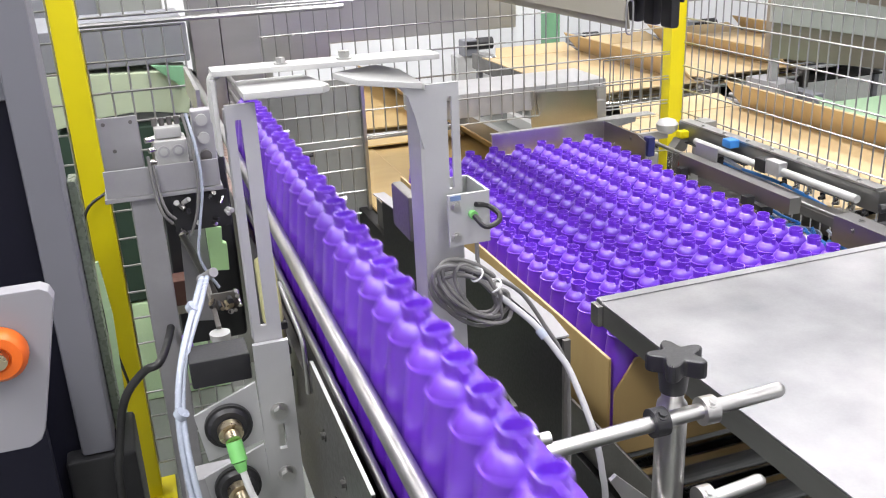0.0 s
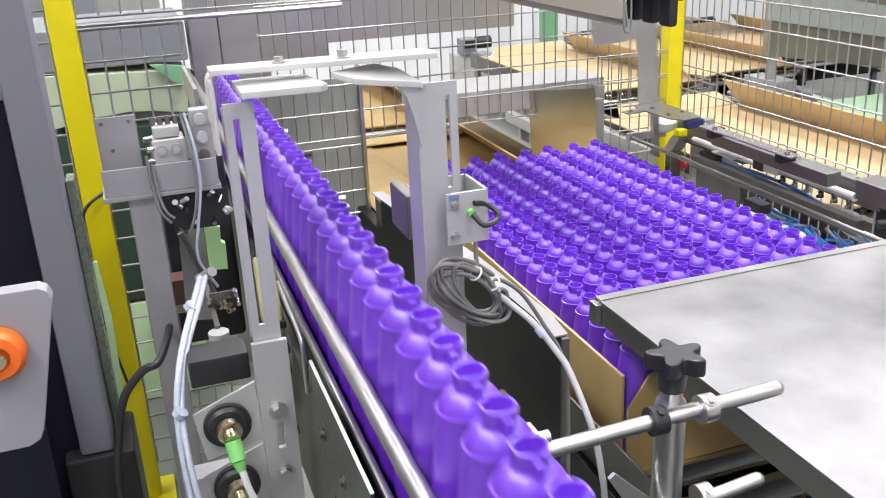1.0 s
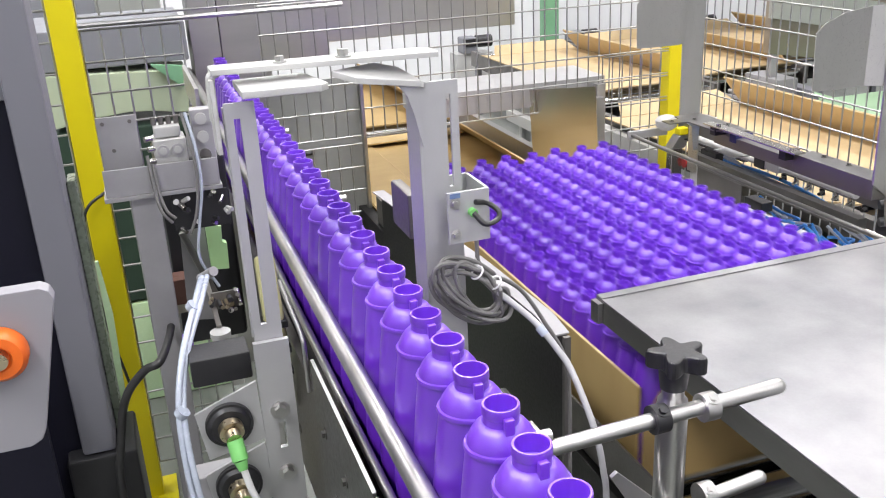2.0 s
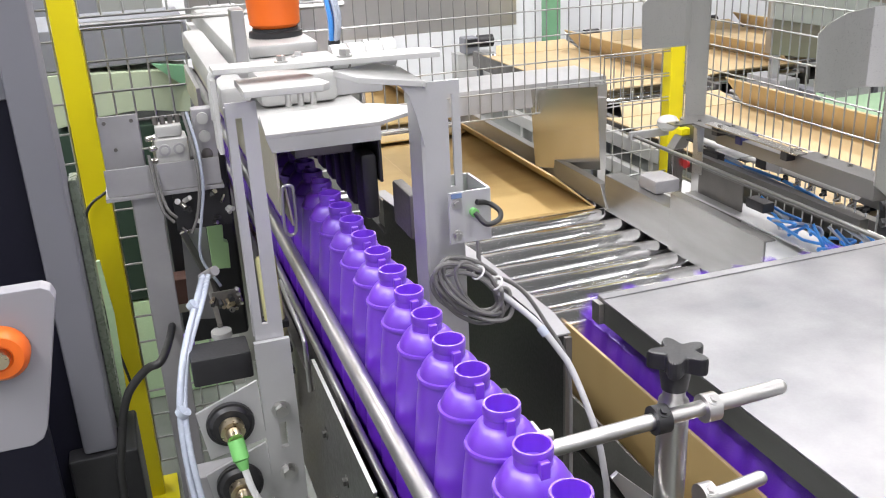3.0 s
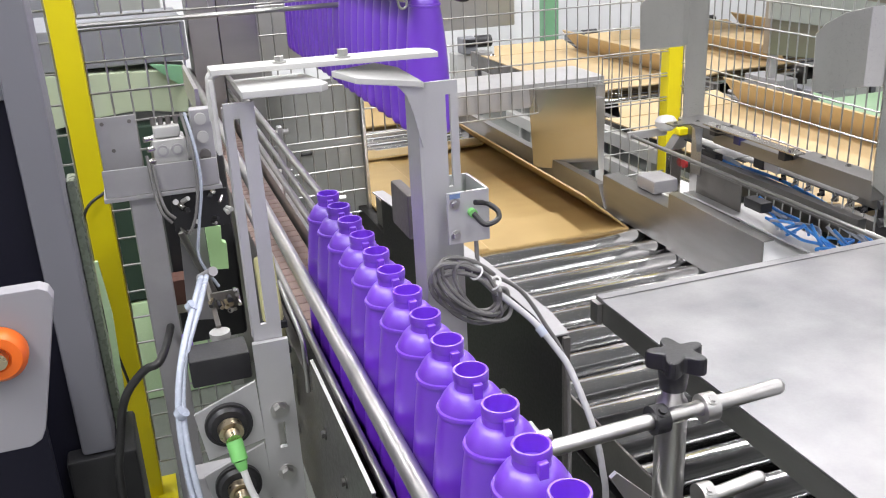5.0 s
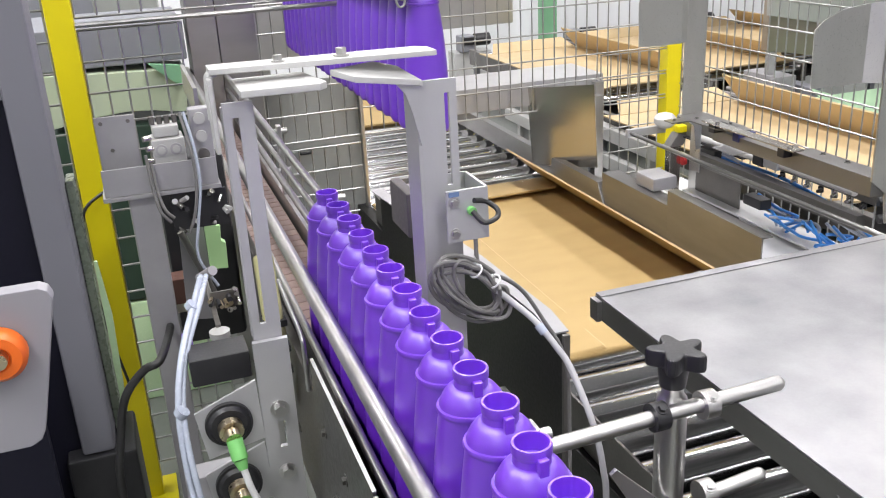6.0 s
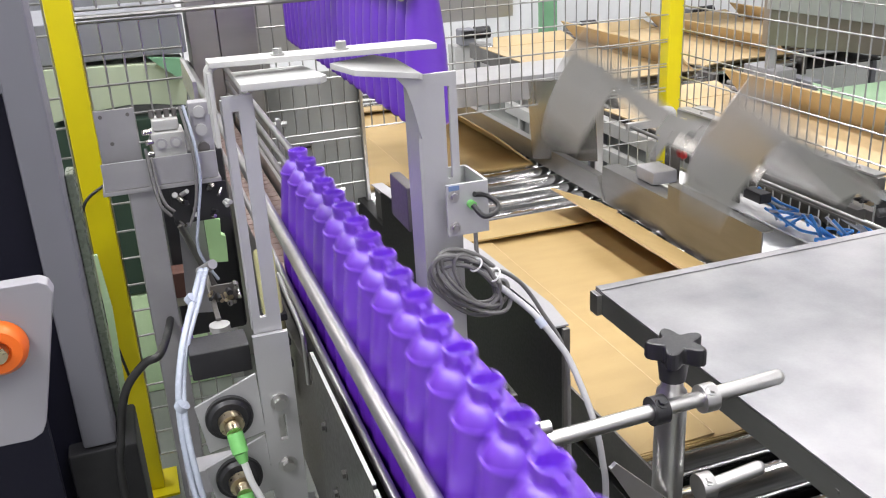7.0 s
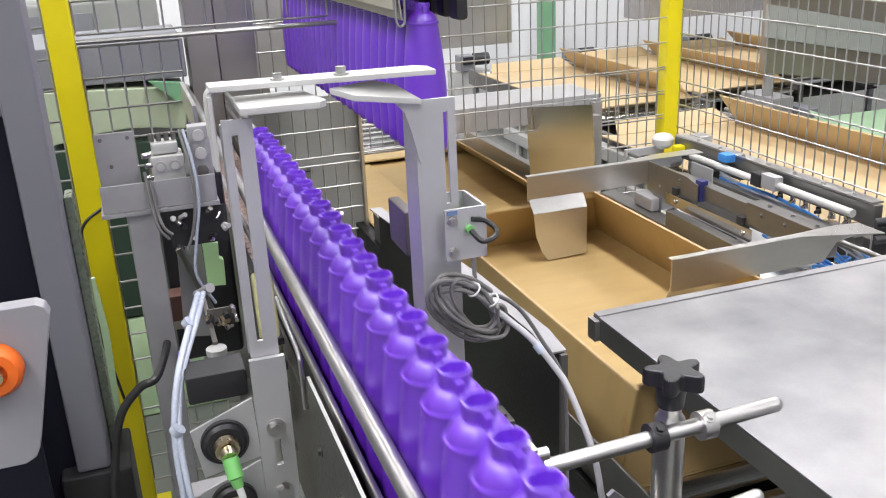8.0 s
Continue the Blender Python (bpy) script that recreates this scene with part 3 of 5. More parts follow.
    bm = hose(bm_new(), [(-0.10, 2.38, 0.95), (-0.165, 2.37, 0.90), (-0.175, 2.37, 0.78), (-0.168, 2.37, 0.6), (-0.14, 2.375, 0.4)], 0.004, 8)
    solo("black_cable", bm, CABLE_BLACK, (-0.14, 2.375, 0.4), "thin black cable looped by the yellow post", "cable")


build_cables()


# ---- star knob stand beside the table ----
def build_stand():
    sx, sy = 0.543, 0.80
    st = thing("knob_stand", (sx, sy, 0.0), "stainless guide stand with black star knob and cross rods", "stand")
    bm = lathe(bm_new(), [(0, 0.0188, 0.0188), (1.028, 0.0188, 0.0188), (1.036, 0.0178, 0.0178), (1.041, 0.0135, 0.0135), (1.07, 0.0125, 0.0125)], 24)
    bmesh.ops.translate(bm, verts=bm.verts, vec=(sx, sy, 0))
    part("post", bm, STEEL, st)
    bm = bm_new()
    outline = []
    for k in range(60):
        a = 2 * math.pi * k / 60
        outline.append((sx + 0.004 + (0.0285 + 0.0085 * math.cos(5 * a)) * math.cos(a + 0.2), sy + (0.0285 + 0.0085 * math.cos(5 * a)) * math.sin(a + 0.2), 1.078))
    prism(bm, outline, (0, 0, 0.023), 0.004)
    rod(bm, (sx, sy, 1.052), (sx, sy, 1.080), 0.0155, 20, 0.019)
    part("star_knob", bm, BLACK_PLASTIC, st, "black plastic star knob")
    for z, x0, x1 in ((1.037, 0.338, 0.670), (0.911, 0.57, 0.655)):
        bm = rod(bm_new(), (x0, sy - 0.028, z - 0.008), (x1, sy - 0.028, z + 0.001), 0.0094, 20)
        ball(bm, (x1, sy - 0.028, z + 0.001), 0.0094, 16)
        part("cross_rod", bm, STEEL, st, "polished round cross rod")
        for cx in ((0.506, 0.572) if z > 1 else (0.577,)):
            bm = rod(bm_new(), (cx - 0.009, sy - 0.028, z - 0.003), (cx + 0.009, sy - 0.028, z - 0.003), 0.0172, 24)
            bolt(bm, (cx, sy - 0.036, z + 0.011), (0, -0.6, 1), 0.005, 0.004)
            part("collar", bm, BLACK_PLASTIC if cx < 0.54 else STEEL, st, "clamp collar")
    part("guide_plate", prism(bm_new(), [(0.475, sy + 0.02, 0.93), (0.483, sy + 0.02, 0.936), (0.53, sy - 0.03, 0.90), (0.53, sy - 0.03, 0.84), (0.522, sy - 0.03, 0.84)], (0, 0.006, 0)), STEEL, st)
    bm = box(bm_new(), 0.327, 0.345, sy - 0.07, sy + 0.04, 1.029, 1.046, 0.003)
    box(bm, 0.333, 0.36, sy - 0.045, sy - 0.015, 1.019, 1.054, 0.003)
    bolt(bm, (0.335, sy - 0.06, 1.046), (0, 0, 1), 0.007, 0.01)
    bolt(bm, (0.345, sy + 0.02, 1.046), (0, 0, 1), 0.007, 0.01)
    part("rail_clamp", bm, STEEL, st)


build_stand()


# ---- steel table over the outfeed ----
def build_table():
    tb = thing("steel_table", (1.5, 0.6, 0.0), "plain stainless steel table top covering the outfeed rollers", "table")
    x0, x1, y0, y1, z = 0.815, 2.15, -0.6, 1.485, 0.84
    part("table_top", box(bm_new(), x0, x1, y0, y1, z - 0.004, z, 0.0015), TABLE_STEEL, tb)
    bm = box(bm_new(), x0, x0 + 0.004, y0, y1 - 0.004, z - 0.05, z - 0.0045)
    for k in range(3):
        rod(bm, (x0 - 0.002, 1.2 - 0.4 * k, z - 0.03), (x0 + 0.002, 1.2 - 0.4 * k, z - 0.03), 0.005, 10)
    # Darker steel than the top: the lip's shade is in its colour.
    part("side_lip", bm, GUIDE_STEEL, tb)
    part("front_lip", box(bm_new(), x0, x1, y1 - 0.004, y1, z - 0.05, z - 0.0045), TABLE_STEEL, tb)
    part("front_rim", box(bm_new(), x0, x1, y1 - 0.024, y1 - 0.001, z + 0.0005, z + 0.0025, 0.0008), TABLE_STEEL, tb)
    part("corner_tab", box(bm_new(), x0 - 0.012, x0 - 0.0005, y1 - 0.03, y1, z - 0.05, z - 0.006, 0.001), STEEL, tb)
    for lx in (1.72, 2.1):
        for ly in (-0.5, 1.4):
            part("leg", box(bm_new(), lx - 0.02, lx + 0.02, ly - 0.02, ly + 0.02, 0, z - 0.0045, 0.003), STEEL, tb)


build_table()


# ---- roller conveyor for the trays ----
ROLLER_PITCH = 0.1285


def build_roller_conveyor():
    rc = thing("roller_conveyor", (1.24, 2.0, 0.0), "heavy driven roller conveyor carrying card trays", "conveyor")
    y0, y1 = -1.0, 6.0
    roller = part("roller", rod(bm_new(), (0.845, -0.914, 0.415), (1.652, -0.914, 0.415), 0.045, 28), ROLLER_STEEL, rc, "bright chromed steel roller", pivot=(1.2485, -0.914, 0.415))
    for k in range(1, 55):
        if k != 21:
            again(roller, (1.2485, -0.914 + ROLLER_PITCH * k, 0.415))
    part("drive_roller", rod(bm_new(), (0.845, -0.914 + ROLLER_PITCH * 21, 0.402), (1.652, -0.914 + ROLLER_PITCH * 21, 0.402), 0.056, 32), ROLLER_STEEL, rc, "wide chromed drive roller")
    for x0, x1 in ((0.79, 0.835), (1.66, 1.70)):
        part("side_channel", box(bm_new(), x0, x1, y0, y1, 0.34, 0.455, 0.003), PAN_BLACK, rc)
    for y in (-0.8, 0.6, 2.2, 3.9, 5.6):
        for x in (0.812, 1.667):
            part("leg", box(bm_new(), x - 0.025, x + 0.025, y - 0.025, y + 0.025, 0, 0.34, 0.003), DARK_STEEL, rc)
    part("drip_pan", box(bm_new(), 0.84, 1.655, y0, y1, 0.28, 0.29), PAN_BLACK, rc)
    # right guides
    part("entry_guide", prism(bm_new(), [(1.622, 2.90, 0.47), (1.622, 4.6, 0.47), (1.622, 4.6, 0.56), (1.622, 2.95, 0.556)], (0.035, 0, 0), 0.002), GUIDE_STEEL, rc, "folded stainless entry guide")
    bm = prism(bm_new(), [(1.622, 1.985, 0.458), (1.622, 2.47, 0.458), (1.622, 2.47, 0.657), (1.622, 1.985, 0.650)], (0.006, 0, 0), 0.001)
    prism(bm, [(1.6285, 1.985, 0.646), (1.6285, 2.47, 0.653), (1.66, 2.47, 0.653), (1.66, 1.985, 0.646)], (0, 0, 0.004))
    part("side_guide", bm, GUIDE_STEEL, rc, "smooth stainless side guide")
    bm = box(bm_new(), 1.63, 1.70, 2.48, 2.93, 0.458, 0.60, 0.004)
    part("guide_housing", bm, GUIDE_STEEL, rc)
    bm = box(bm_new(), 1.66, 1.76, 2.62, 2.74, 0.60, 0.65, 0.01)
    part("junction_box", bm, VALVE_GREY, rc, "small cast aluminium junction box")
    # left wall between the two conveyors
    part("left_guide", box(bm_new(), 0.806, 0.812, 1.05, 3.2, 0.456, 0.56, 0.001), DARK_STEEL, rc)


build_roller_conveyor()


def build_guard():
    gd = thing("drive_guard", (0.66, 1.4, 0.0), "black sheet drive guard between the conveyors", "machine guard")
    part("guard_plate", prism(bm_new(), [(0.62, 1.235, 0.60), (0.62, 1.235, 0.905), (0.62, 1.30, 0.915), (0.62, 1.63, 0.90), (0.62, 2.4, 0.83), (0.62, 2.4, 0.55)], (0.004, 0, 0)), PAN_BLACK, gd)
    part("motor", rod(bm_new(), (0.50, 1.18, 0.70), (0.50, 1.55, 0.70), 0.055, 24), BLACK_PLASTIC, gd, "black drive motor")
    bm = box(bm_new(), 0.47, 0.54, 1.25, 1.31, 0.756, 0.786, 0.004)
    bolt(bm, (0.485, 1.27, 0.786), (0, 0, 1))
    bolt(bm, (0.525, 1.27, 0.786), (0, 0, 1))
    part("terminal_box", bm, SKIRT_STEEL, gd)
    part("guard_rim", prism(bm_new(), [(0.614, 1.225, 0.62), (0.614, 1.225, 0.905), (0.626, 1.225, 0.905), (0.626, 1.225, 0.62)], (0, 0.008, 0)), DARK_STEEL, gd)
    part("top_flange", prism(bm_new(), [(0.595, 1.235, 0.906), (0.595, 1.30, 0.916), (0.595, 1.63, 0.901), (0.595, 2.4, 0.831), (0.628, 2.4, 0.831), (0.628, 1.63, 0.901), (0.628, 1.30, 0.916), (0.628, 1.235, 0.906)], (0, 0, 0.003)), VALVE_GREY, gd)
    for y in (1.3, 2.3):
        part("leg", box(bm_new(), 0.60, 0.64, y, y + 0.04, 0, 0.56, 0.003), DARK_STEEL, gd)


build_guard()


# ---- card trays ----
WALL_H, THICK = 0.225, 0.006
TRAY_W, TRAY_L = 0.77, 1.50


def tray(at_y, angles):
    """A card tray standing on the rollers; each wall is hinged on the floor's edge. Angles: left, right, near, far."""
    x0, x1, y0, y1, z = CASE_X0, CASE_X0 + TRAY_W, at_y, at_y + TRAY_L, 0.461
    t = thing("card_tray", (x0, y0, z), "brown corrugated card tray with hinged walls on the rollers", "tray", "card trays")
    part("tray_floor", box(bm_new(), x0, x1, y0, y1, z, z + THICK), CARD, t)
    zt = z + THICK
    walls = []
    spec = (("left", (x0 + THICK / 2, y0, zt), 1), ("right", (x1 - THICK / 2, y0, zt), -1))
    for _, hinge, s in spec:
        hx, hy, hz = hinge
        w = part("tray_wall", box(bm_new(), hx - THICK / 2, hx + THICK / 2, y0 + 0.008, y1 - 0.008, hz + 0.0005, hz + WALL_H), CARD, t, pivot=hinge)
        part("cut_edge", box(bm_new(), hx - THICK / 2, hx + THICK / 2, y0 + 0.008, y1 - 0.008, hz + WALL_H + 0.0003, hz + WALL_H + 0.003), CARD_EDGE, w, "pale fluted cut edge", pivot=hinge)
        walls.append(w)
    for hy, s in ((y0 + THICK / 2, 1), (y1 - THICK / 2, -1)):
        hinge = (x0, hy, zt)
        w = part("tray_wall", prism(bm_new(), [(x0 + 0.012, hy - THICK / 2, zt + 0.0005), (x1 - 0.012, hy - THICK / 2, zt + 0.0005), (x1 - 0.012, hy - THICK / 2, zt + 0.15), (x1 - 0.06, hy - THICK / 2, zt + WALL_H - 0.004), (x0 + 0.06, hy - THICK / 2, zt + WALL_H - 0.004), (x0 + 0.012, hy - THICK / 2, zt + 0.15)], (0, THICK, 0)), CARD, t, pivot=hinge)
        walls.append(w)
    return t, walls


def wall_pose(t, walls, k, fold):
    """The pose of wall k in its tray's space, folded inwards by so many degrees from upright."""
    place = BASE[walls[k].name] - BASE[t.name]
    turn = ((0, fold, 0), (0, -fold, 0), (-fold, 0, 0), (fold, 0, 0))[k]
    return pose(*place, *turn)


tray_full, walls_full = tray(CASE_Y0, None)
tray_next, walls_next = tray(CASE_Y0, None)
tray_third, walls_third = tray(CASE_Y0, None)


# ---- swinging folding frame on the tray's far side ----
PIVOT_X, PIVOT_Z, ARM_TOP = 1.84, 0.69, 0.765
SWAY = 1.223


def outward(bm):
    """Carry a drawing from the near working plane out to the pivot line."""
    for v in bm.verts:
        v.co = Vector((v.co.x * SWAY, v.co.y * SWAY, 1.6 - (1.6 - v.co.z) * SWAY))
    return bm


def bent_sheet(bm, rows, thick):
    """A folded sheet: rows of (left, right) points, pushed by a vector for its thickness."""
    thick = Vector(thick)
    front = [[bm.verts.new(p) for p in row] for row in rows]
    back = [[bm.verts.new(Vector(p) + thick) for p in row] for row in rows]
    for k in range(len(rows) - 1):
        (a, b), (c, d) = front[k], front[k + 1]
        (e, f), (g, h) = back[k], back[k + 1]
        for quad in ((a, b, d, c), (e, g, h, f), (a, c, g, e), (b, f, h, d)):
            bm.faces.new(quad)
    bm.faces.new((front[0][0], back[0][0], back[0][1], front[0][1]))
    bm.faces.new((front[-1][0], front[-1][1], back[-1][1], back[-1][0]))
    bmesh.ops.recalc_face_normals(bm, faces=bm.faces)
    return bm


def build_folding_frame():
    fr = thing("folding_frame", (PIVOT_X, 2.26, PIVOT_Z), "swinging stainless frame with two flap-folding arms", "machine arm")
    part("shaft", rod(bm_new(), (PIVOT_X, 1.45, PIVOT_Z), (PIVOT_X, 3.08, PIVOT_Z), 0.0075, 16), GUIDE_STEEL, fr)
    arms = []
    for ya, far in ((2.70, True), (1.824, False)):
        bm = prism(bm_new(), [(1.224, ya, 0.680), (1.224, ya, ARM_TOP), (1.83, ya, ARM_TOP), (1.83, ya, 0.748), (1.74, ya, 0.735), (1.70, ya, 0.684)], (0, 0.006, 0), 0.001)
        arm = part("arm", bm, ARM_STEEL, fr, "polished stainless folding arm")
        arms.append(arm)
        end, dip = (1.92, 0.0) if far else (1.83, 0.07)
        bm = prism(bm_new(), [(1.224, ya, ARM_TOP + 0.0005), (1.62, ya, ARM_TOP + 0.0005), (end, ya - dip, ARM_TOP + 0.0005), (end, ya + 0.06 - dip / 2, ARM_TOP + 0.0005), (1.76, ya + 0.06 - dip / 3, ARM_TOP + 0.0005), (1.60, ya + 0.026, ARM_TOP + 0.0005), (1.224, ya + 0.022, ARM_TOP + 0.0005)], (0, 0, 0.003))
        part("arm_flange", bm, ARM_STEEL, arm)
        bend = -0.034 if far else 0.034
        yf = ya + bend
        bm = bent_sheet(bm_new(), [((1.228, ya + bend * 0.1 + (0 if far else 0.006), 0.686), (1.434, ya + bend * 0.1 + (0 if far else 0.006), 0.686)), ((1.231, yf, 0.644), (1.434, yf, 0.644)), ((1.240, yf, 0.56), (1.434, yf, 0.56)), ((1.262, yf - 0.002, 0.50), (1.432, yf - 0.002, 0.50)), ((1.284, yf - 0.005, 0.471), (1.430, yf - 0.005, 0.476))], (0, 0.003, 0.001))
        part("fold_fin", bm, ARM_STEEL, arm, "bent stainless folding fin", angle=25)
        if far:
            bm = prism(bm_new(), [(1.692, 2.4, 0.690), (1.692, 2.4, 0.752), (1.692, 2.46, ARM_TOP), (1.692, ya, ARM_TOP), (1.692, ya, 0.662), (1.692, 2.662, 0.655), (1.692, 2.662, 0.585), (1.692, 2.612, 0.585), (1.692, 2.606, 0.655), (1.692, 2.46, 0.66)], (0.004, 0, 0))
            for y, z in ((2.50, 0.742), (2.50, 0.686), (2.62, 0.69), (2.636, 0.61)):
                bolt(bm, (1.692, y, z), (-1, 0, 0), 0.006, 0.005)
        else:
            bm = box(bm_new(), 1.692, 1.748, ya + 0.0065, 2.15, 0.690, ARM_TOP, 0.002)
            for y in (1.88, 1.98, 2.08):
                bolt(bm, (1.692, y, 0.742), (-1, 0, 0), 0.006, 0.005)
                bolt(bm, (1.72, y, ARM_TOP), (0, 0, 1), 0.006, 0.004)
        part("corner_plate", bm, GUIDE_STEEL, arm, "bolted stainless corner plate")
    part("tie_bar", box(bm_new(), 1.712, 1.752, 2.0, 2.56, 0.700, 0.750, 0.002), GUIDE_STEEL, fr)
    bm = box(bm_new(), 1.676, 1.681, 2.10, 2.56, 0.652, 0.692, 0.001)
    rod(bm, (1.676, 2.14, 0.672), (1.670, 2.14, 0.672), 0.008, 14)
    rod(bm, (1.676, 2.50, 0.672), (1.670, 2.50, 0.672), 0.008, 14)
    part("flap_strip", bm, POLISHED, fr, "narrow polished strip")
    for y in (2.15, 2.5):
        part("strip_bracket", box(bm_new(), 1.6815, 1.711, y, y + 0.03, 0.66, 0.715, 0.002), BLACK_PLASTIC, fr)
    part("joint_block", box(bm_new(), 1.700, 1.728, 2.392, 2.425, 0.695, 0.765, 0.003), NAVY, arms[0], "dark blue rod joint")
    part("paddle", box(bm_new(), 1.775, 1.78, 2.44, 2.56, 0.700, 0.785, 0.002), ALUMINIUM, fr, "pale sensor plate")
    return fr, arms


folding_frame, folding_arms = build_folding_frame()


def build_frame_support():
    sp = thing("pivot_support", (1.68, 2.0, 0.0), "stainless beam carrying the folding frame and its air cylinders", "machine frame")
    part("long_beam", outward(box(bm_new(), 1.650, 1.675, 1.62, 2.48, 0.850, 0.906, 0.003)), GUIDE_STEEL, sp)
    bm = box(bm_new(), 1.648, 1.684, 1.63, 2.47, 0.907, 0.912)
    for k in range(7):
        bolt(bm, (1.66, 1.70 + 0.11 * k, 0.912), (0, 0, 1), 0.005, 0.004)
    part("top_plate", outward(bm), STEEL, sp)
    part("under_plate", outward(box(bm_new(), 1.64, 1.69, 2.12, 2.46, 0.846, 0.8495)), BLACK_PLASTIC, sp)
    part("lower_beam", box(bm_new(), 1.952, 1.985, 1.98, 2.83, 0.617, 0.664, 0.002), GUIDE_STEEL, sp)
    for y in (1.60, 2.45):
        part("upright", outward(box(bm_new(), 1.705, 1.755, y - 0.03, y + 0.03, 0.292, 0.906, 0.003)), STEEL, sp)
    part("end_block", outward(box(bm_new(), 1.63, 1.76, 1.52, 1.60, 0.80, 0.87, 0.006)), BLACK_PLASTIC, sp)
    part("mid_panel", outward(box(bm_new(), 1.70, 1.704, 2.20, 2.43, 0.60, 0.80)), DARK_STEEL, sp)
    for y in (1.44, 3.085):
        part("bearing_block", box(bm_new(), PIVOT_X - 0.016, PIVOT_X + 0.16, y - 0.01, y + 0.01, PIVOT_Z - 0.016, PIVOT_Z + 0.016, 0.003), ALUMINIUM, sp)
    for y0, y1, z, r in ((1.95, 2.34, 0.873, 0.010), (1.66, 1.94, 0.880, 0.0105)):
        part("air_cylinder", outward(rod(bm_new(), (1.622, y0, z), (1.622, y1, z), r, 20)), WHITE_METAL, sp, "round white air cylinder")
    part("cylinder_block", outward(box(bm_new(), 1.605, 1.634, 1.93, 1.99, 0.865, 0.905, 0.003)), ALUMINIUM, sp)
    part("cylinder_clamp", outward(box(bm_new(), 1.602, 1.64, 1.985, 2.03, 0.862, 0.9, 0.004)), BLACK_PLASTIC, sp, "black cylinder clamp")
    for k in range(7):
        y = 1.66 + 0.05 * k
        bm = rod(bm_new(), (1.655, y, 0.832), (1.655, y + 0.004, 0.85 + 0.006 * (k % 3)), 0.007, 12)
        rod(bm, (1.655, y, 0.842), (1.632, y - 0.012, 0.842), 0.0045, 10)
        part("tube_fitting", outward(bm), POLISHED if k % 3 else BLACK_PLASTIC, sp, "small push-in tube fitting")
    for k, (x, y, z) in enumerate(((1.60, 1.56, 0.845), (1.63, 1.545, 0.865), (1.615, 1.58, 0.88), (1.648, 1.57, 0.89))):
        bm = rod(bm_new(), (x, y, z), (x + 0.03, y - 0.012, z + 0.004), 0.011, 16)
        rod(bm, (x + 0.03, y - 0.012, z + 0.004), (x + 0.05, y - 0.02, z + 0.006), 0.006, 12)
        part("end_fitting", outward(bm), POLISHED if k % 2 else BLACK_PLASTIC, sp, "end stop fitting")
    part("valve_block", outward(box(bm_new(), 1.615, 1.655, 2.22, 2.30, 0.815, 0.85, 0.004)), BLACK_PLASTIC, sp, "black valve block")
    part("valve_block", outward(box(bm_new(), 1.635, 1.675, 2.02, 2.10, 0.72, 0.75, 0.004)), BLACK_PLASTIC, sp, "black valve block")
    part("blue_fitting", outward(box(bm_new(), 1.615, 1.65, 2.16, 2.20, 0.89, 0.915, 0.004)), HOSE_BLUE, sp, "blue push fitting")
    part("sensor_post", outward(box(bm_new(), 1.605, 1.645, 2.44, 2.47, 0.66, 0.815, 0.002)), POLISHED, sp)
    part("post_head", outward(prism(bm_new(), [(1.60, 2.435, 0.815), (1.65, 2.435, 0.815), (1.66, 2.42, 0.86), (1.62, 2.42, 0.86)], (0, 0.04, 0), 0.002)), STEEL, sp)
    part("white_cap", outward(lathe_at([(0.0, 0.02, 0.02), (0.012, 0.034, 0.034), (0.03, 0.036, 0.036), (0.043, 0.026, 0.026), (0.048, 0.01, 0.01)], (1.62, 2.50, 0.866))), WHITE_METAL, sp, "round white sensor cap")
    part("yellow_clip", outward(box(bm_new(), 1.62, 1.68, 2.42, 2.45, 0.862, 0.885, 0.004)), YELLOW, sp, "yellow clip")
    part("red_button", outward(rod(bm_new(), (1.655, 2.43, 0.765), (1.645, 2.43, 0.765), 0.014, 16)), RED_PLASTIC, sp, "small red indicator")
    part("floor_plate", box(bm_new(), 1.72, 2.2, 1.5, 3.25, 0.40, 0.41), LABEL_WHITE, sp, "pale base sheet")
    part("tube_tray", outward(box(bm_new(), 1.665, 1.76, 1.50, 2.45, 0.655, 0.66)), ALUMINIUM, sp)
    rnd = random.Random(11)
    for k in range(14):
        y = 1.62 + 0.035 * k
        pts = [(1.66 + rnd.uniform(-0.01, 0.02), y + rnd.uniform(-0.02, 0.1), 0.70 + rnd.uniform(-0.01, 0.06))]
        for j in range(4):
            pts.append((1.67 + rnd.uniform(-0.02, 0.05), y - 0.03 * j + rnd.uniform(-0.07, 0.07), 0.69 + rnd.uniform(-0.022, 0.04)))
        part("blue_tube", outward(hose(bm_new(), pts, 0.0042, 8, 6)), HOSE_BLUE if k % 4 else HOSE_CLEAR, sp, "tangled blue air tube")
    for k in range(3):
        bm = hose(bm_new(), [(1.63, 2.2, 0.835 + 0.01 * k), (1.635, 2.0, 0.84 - 0.012 * k), (1.64, 1.85, 0.83 - 0.01 * k), (1.65, 1.7, 0.80 - 0.015 * k), (1.67, 1.62, 0.75)], 0.005, 8)
        part("clear_tube", outward(bm), HOSE_CLEAR if k else HOSE_BLUE, sp, "clear air tube")


build_frame_support()


# ---- robot gripper ----
GRIP_Y0, GRIP_Y1 = 1.29, 2.83


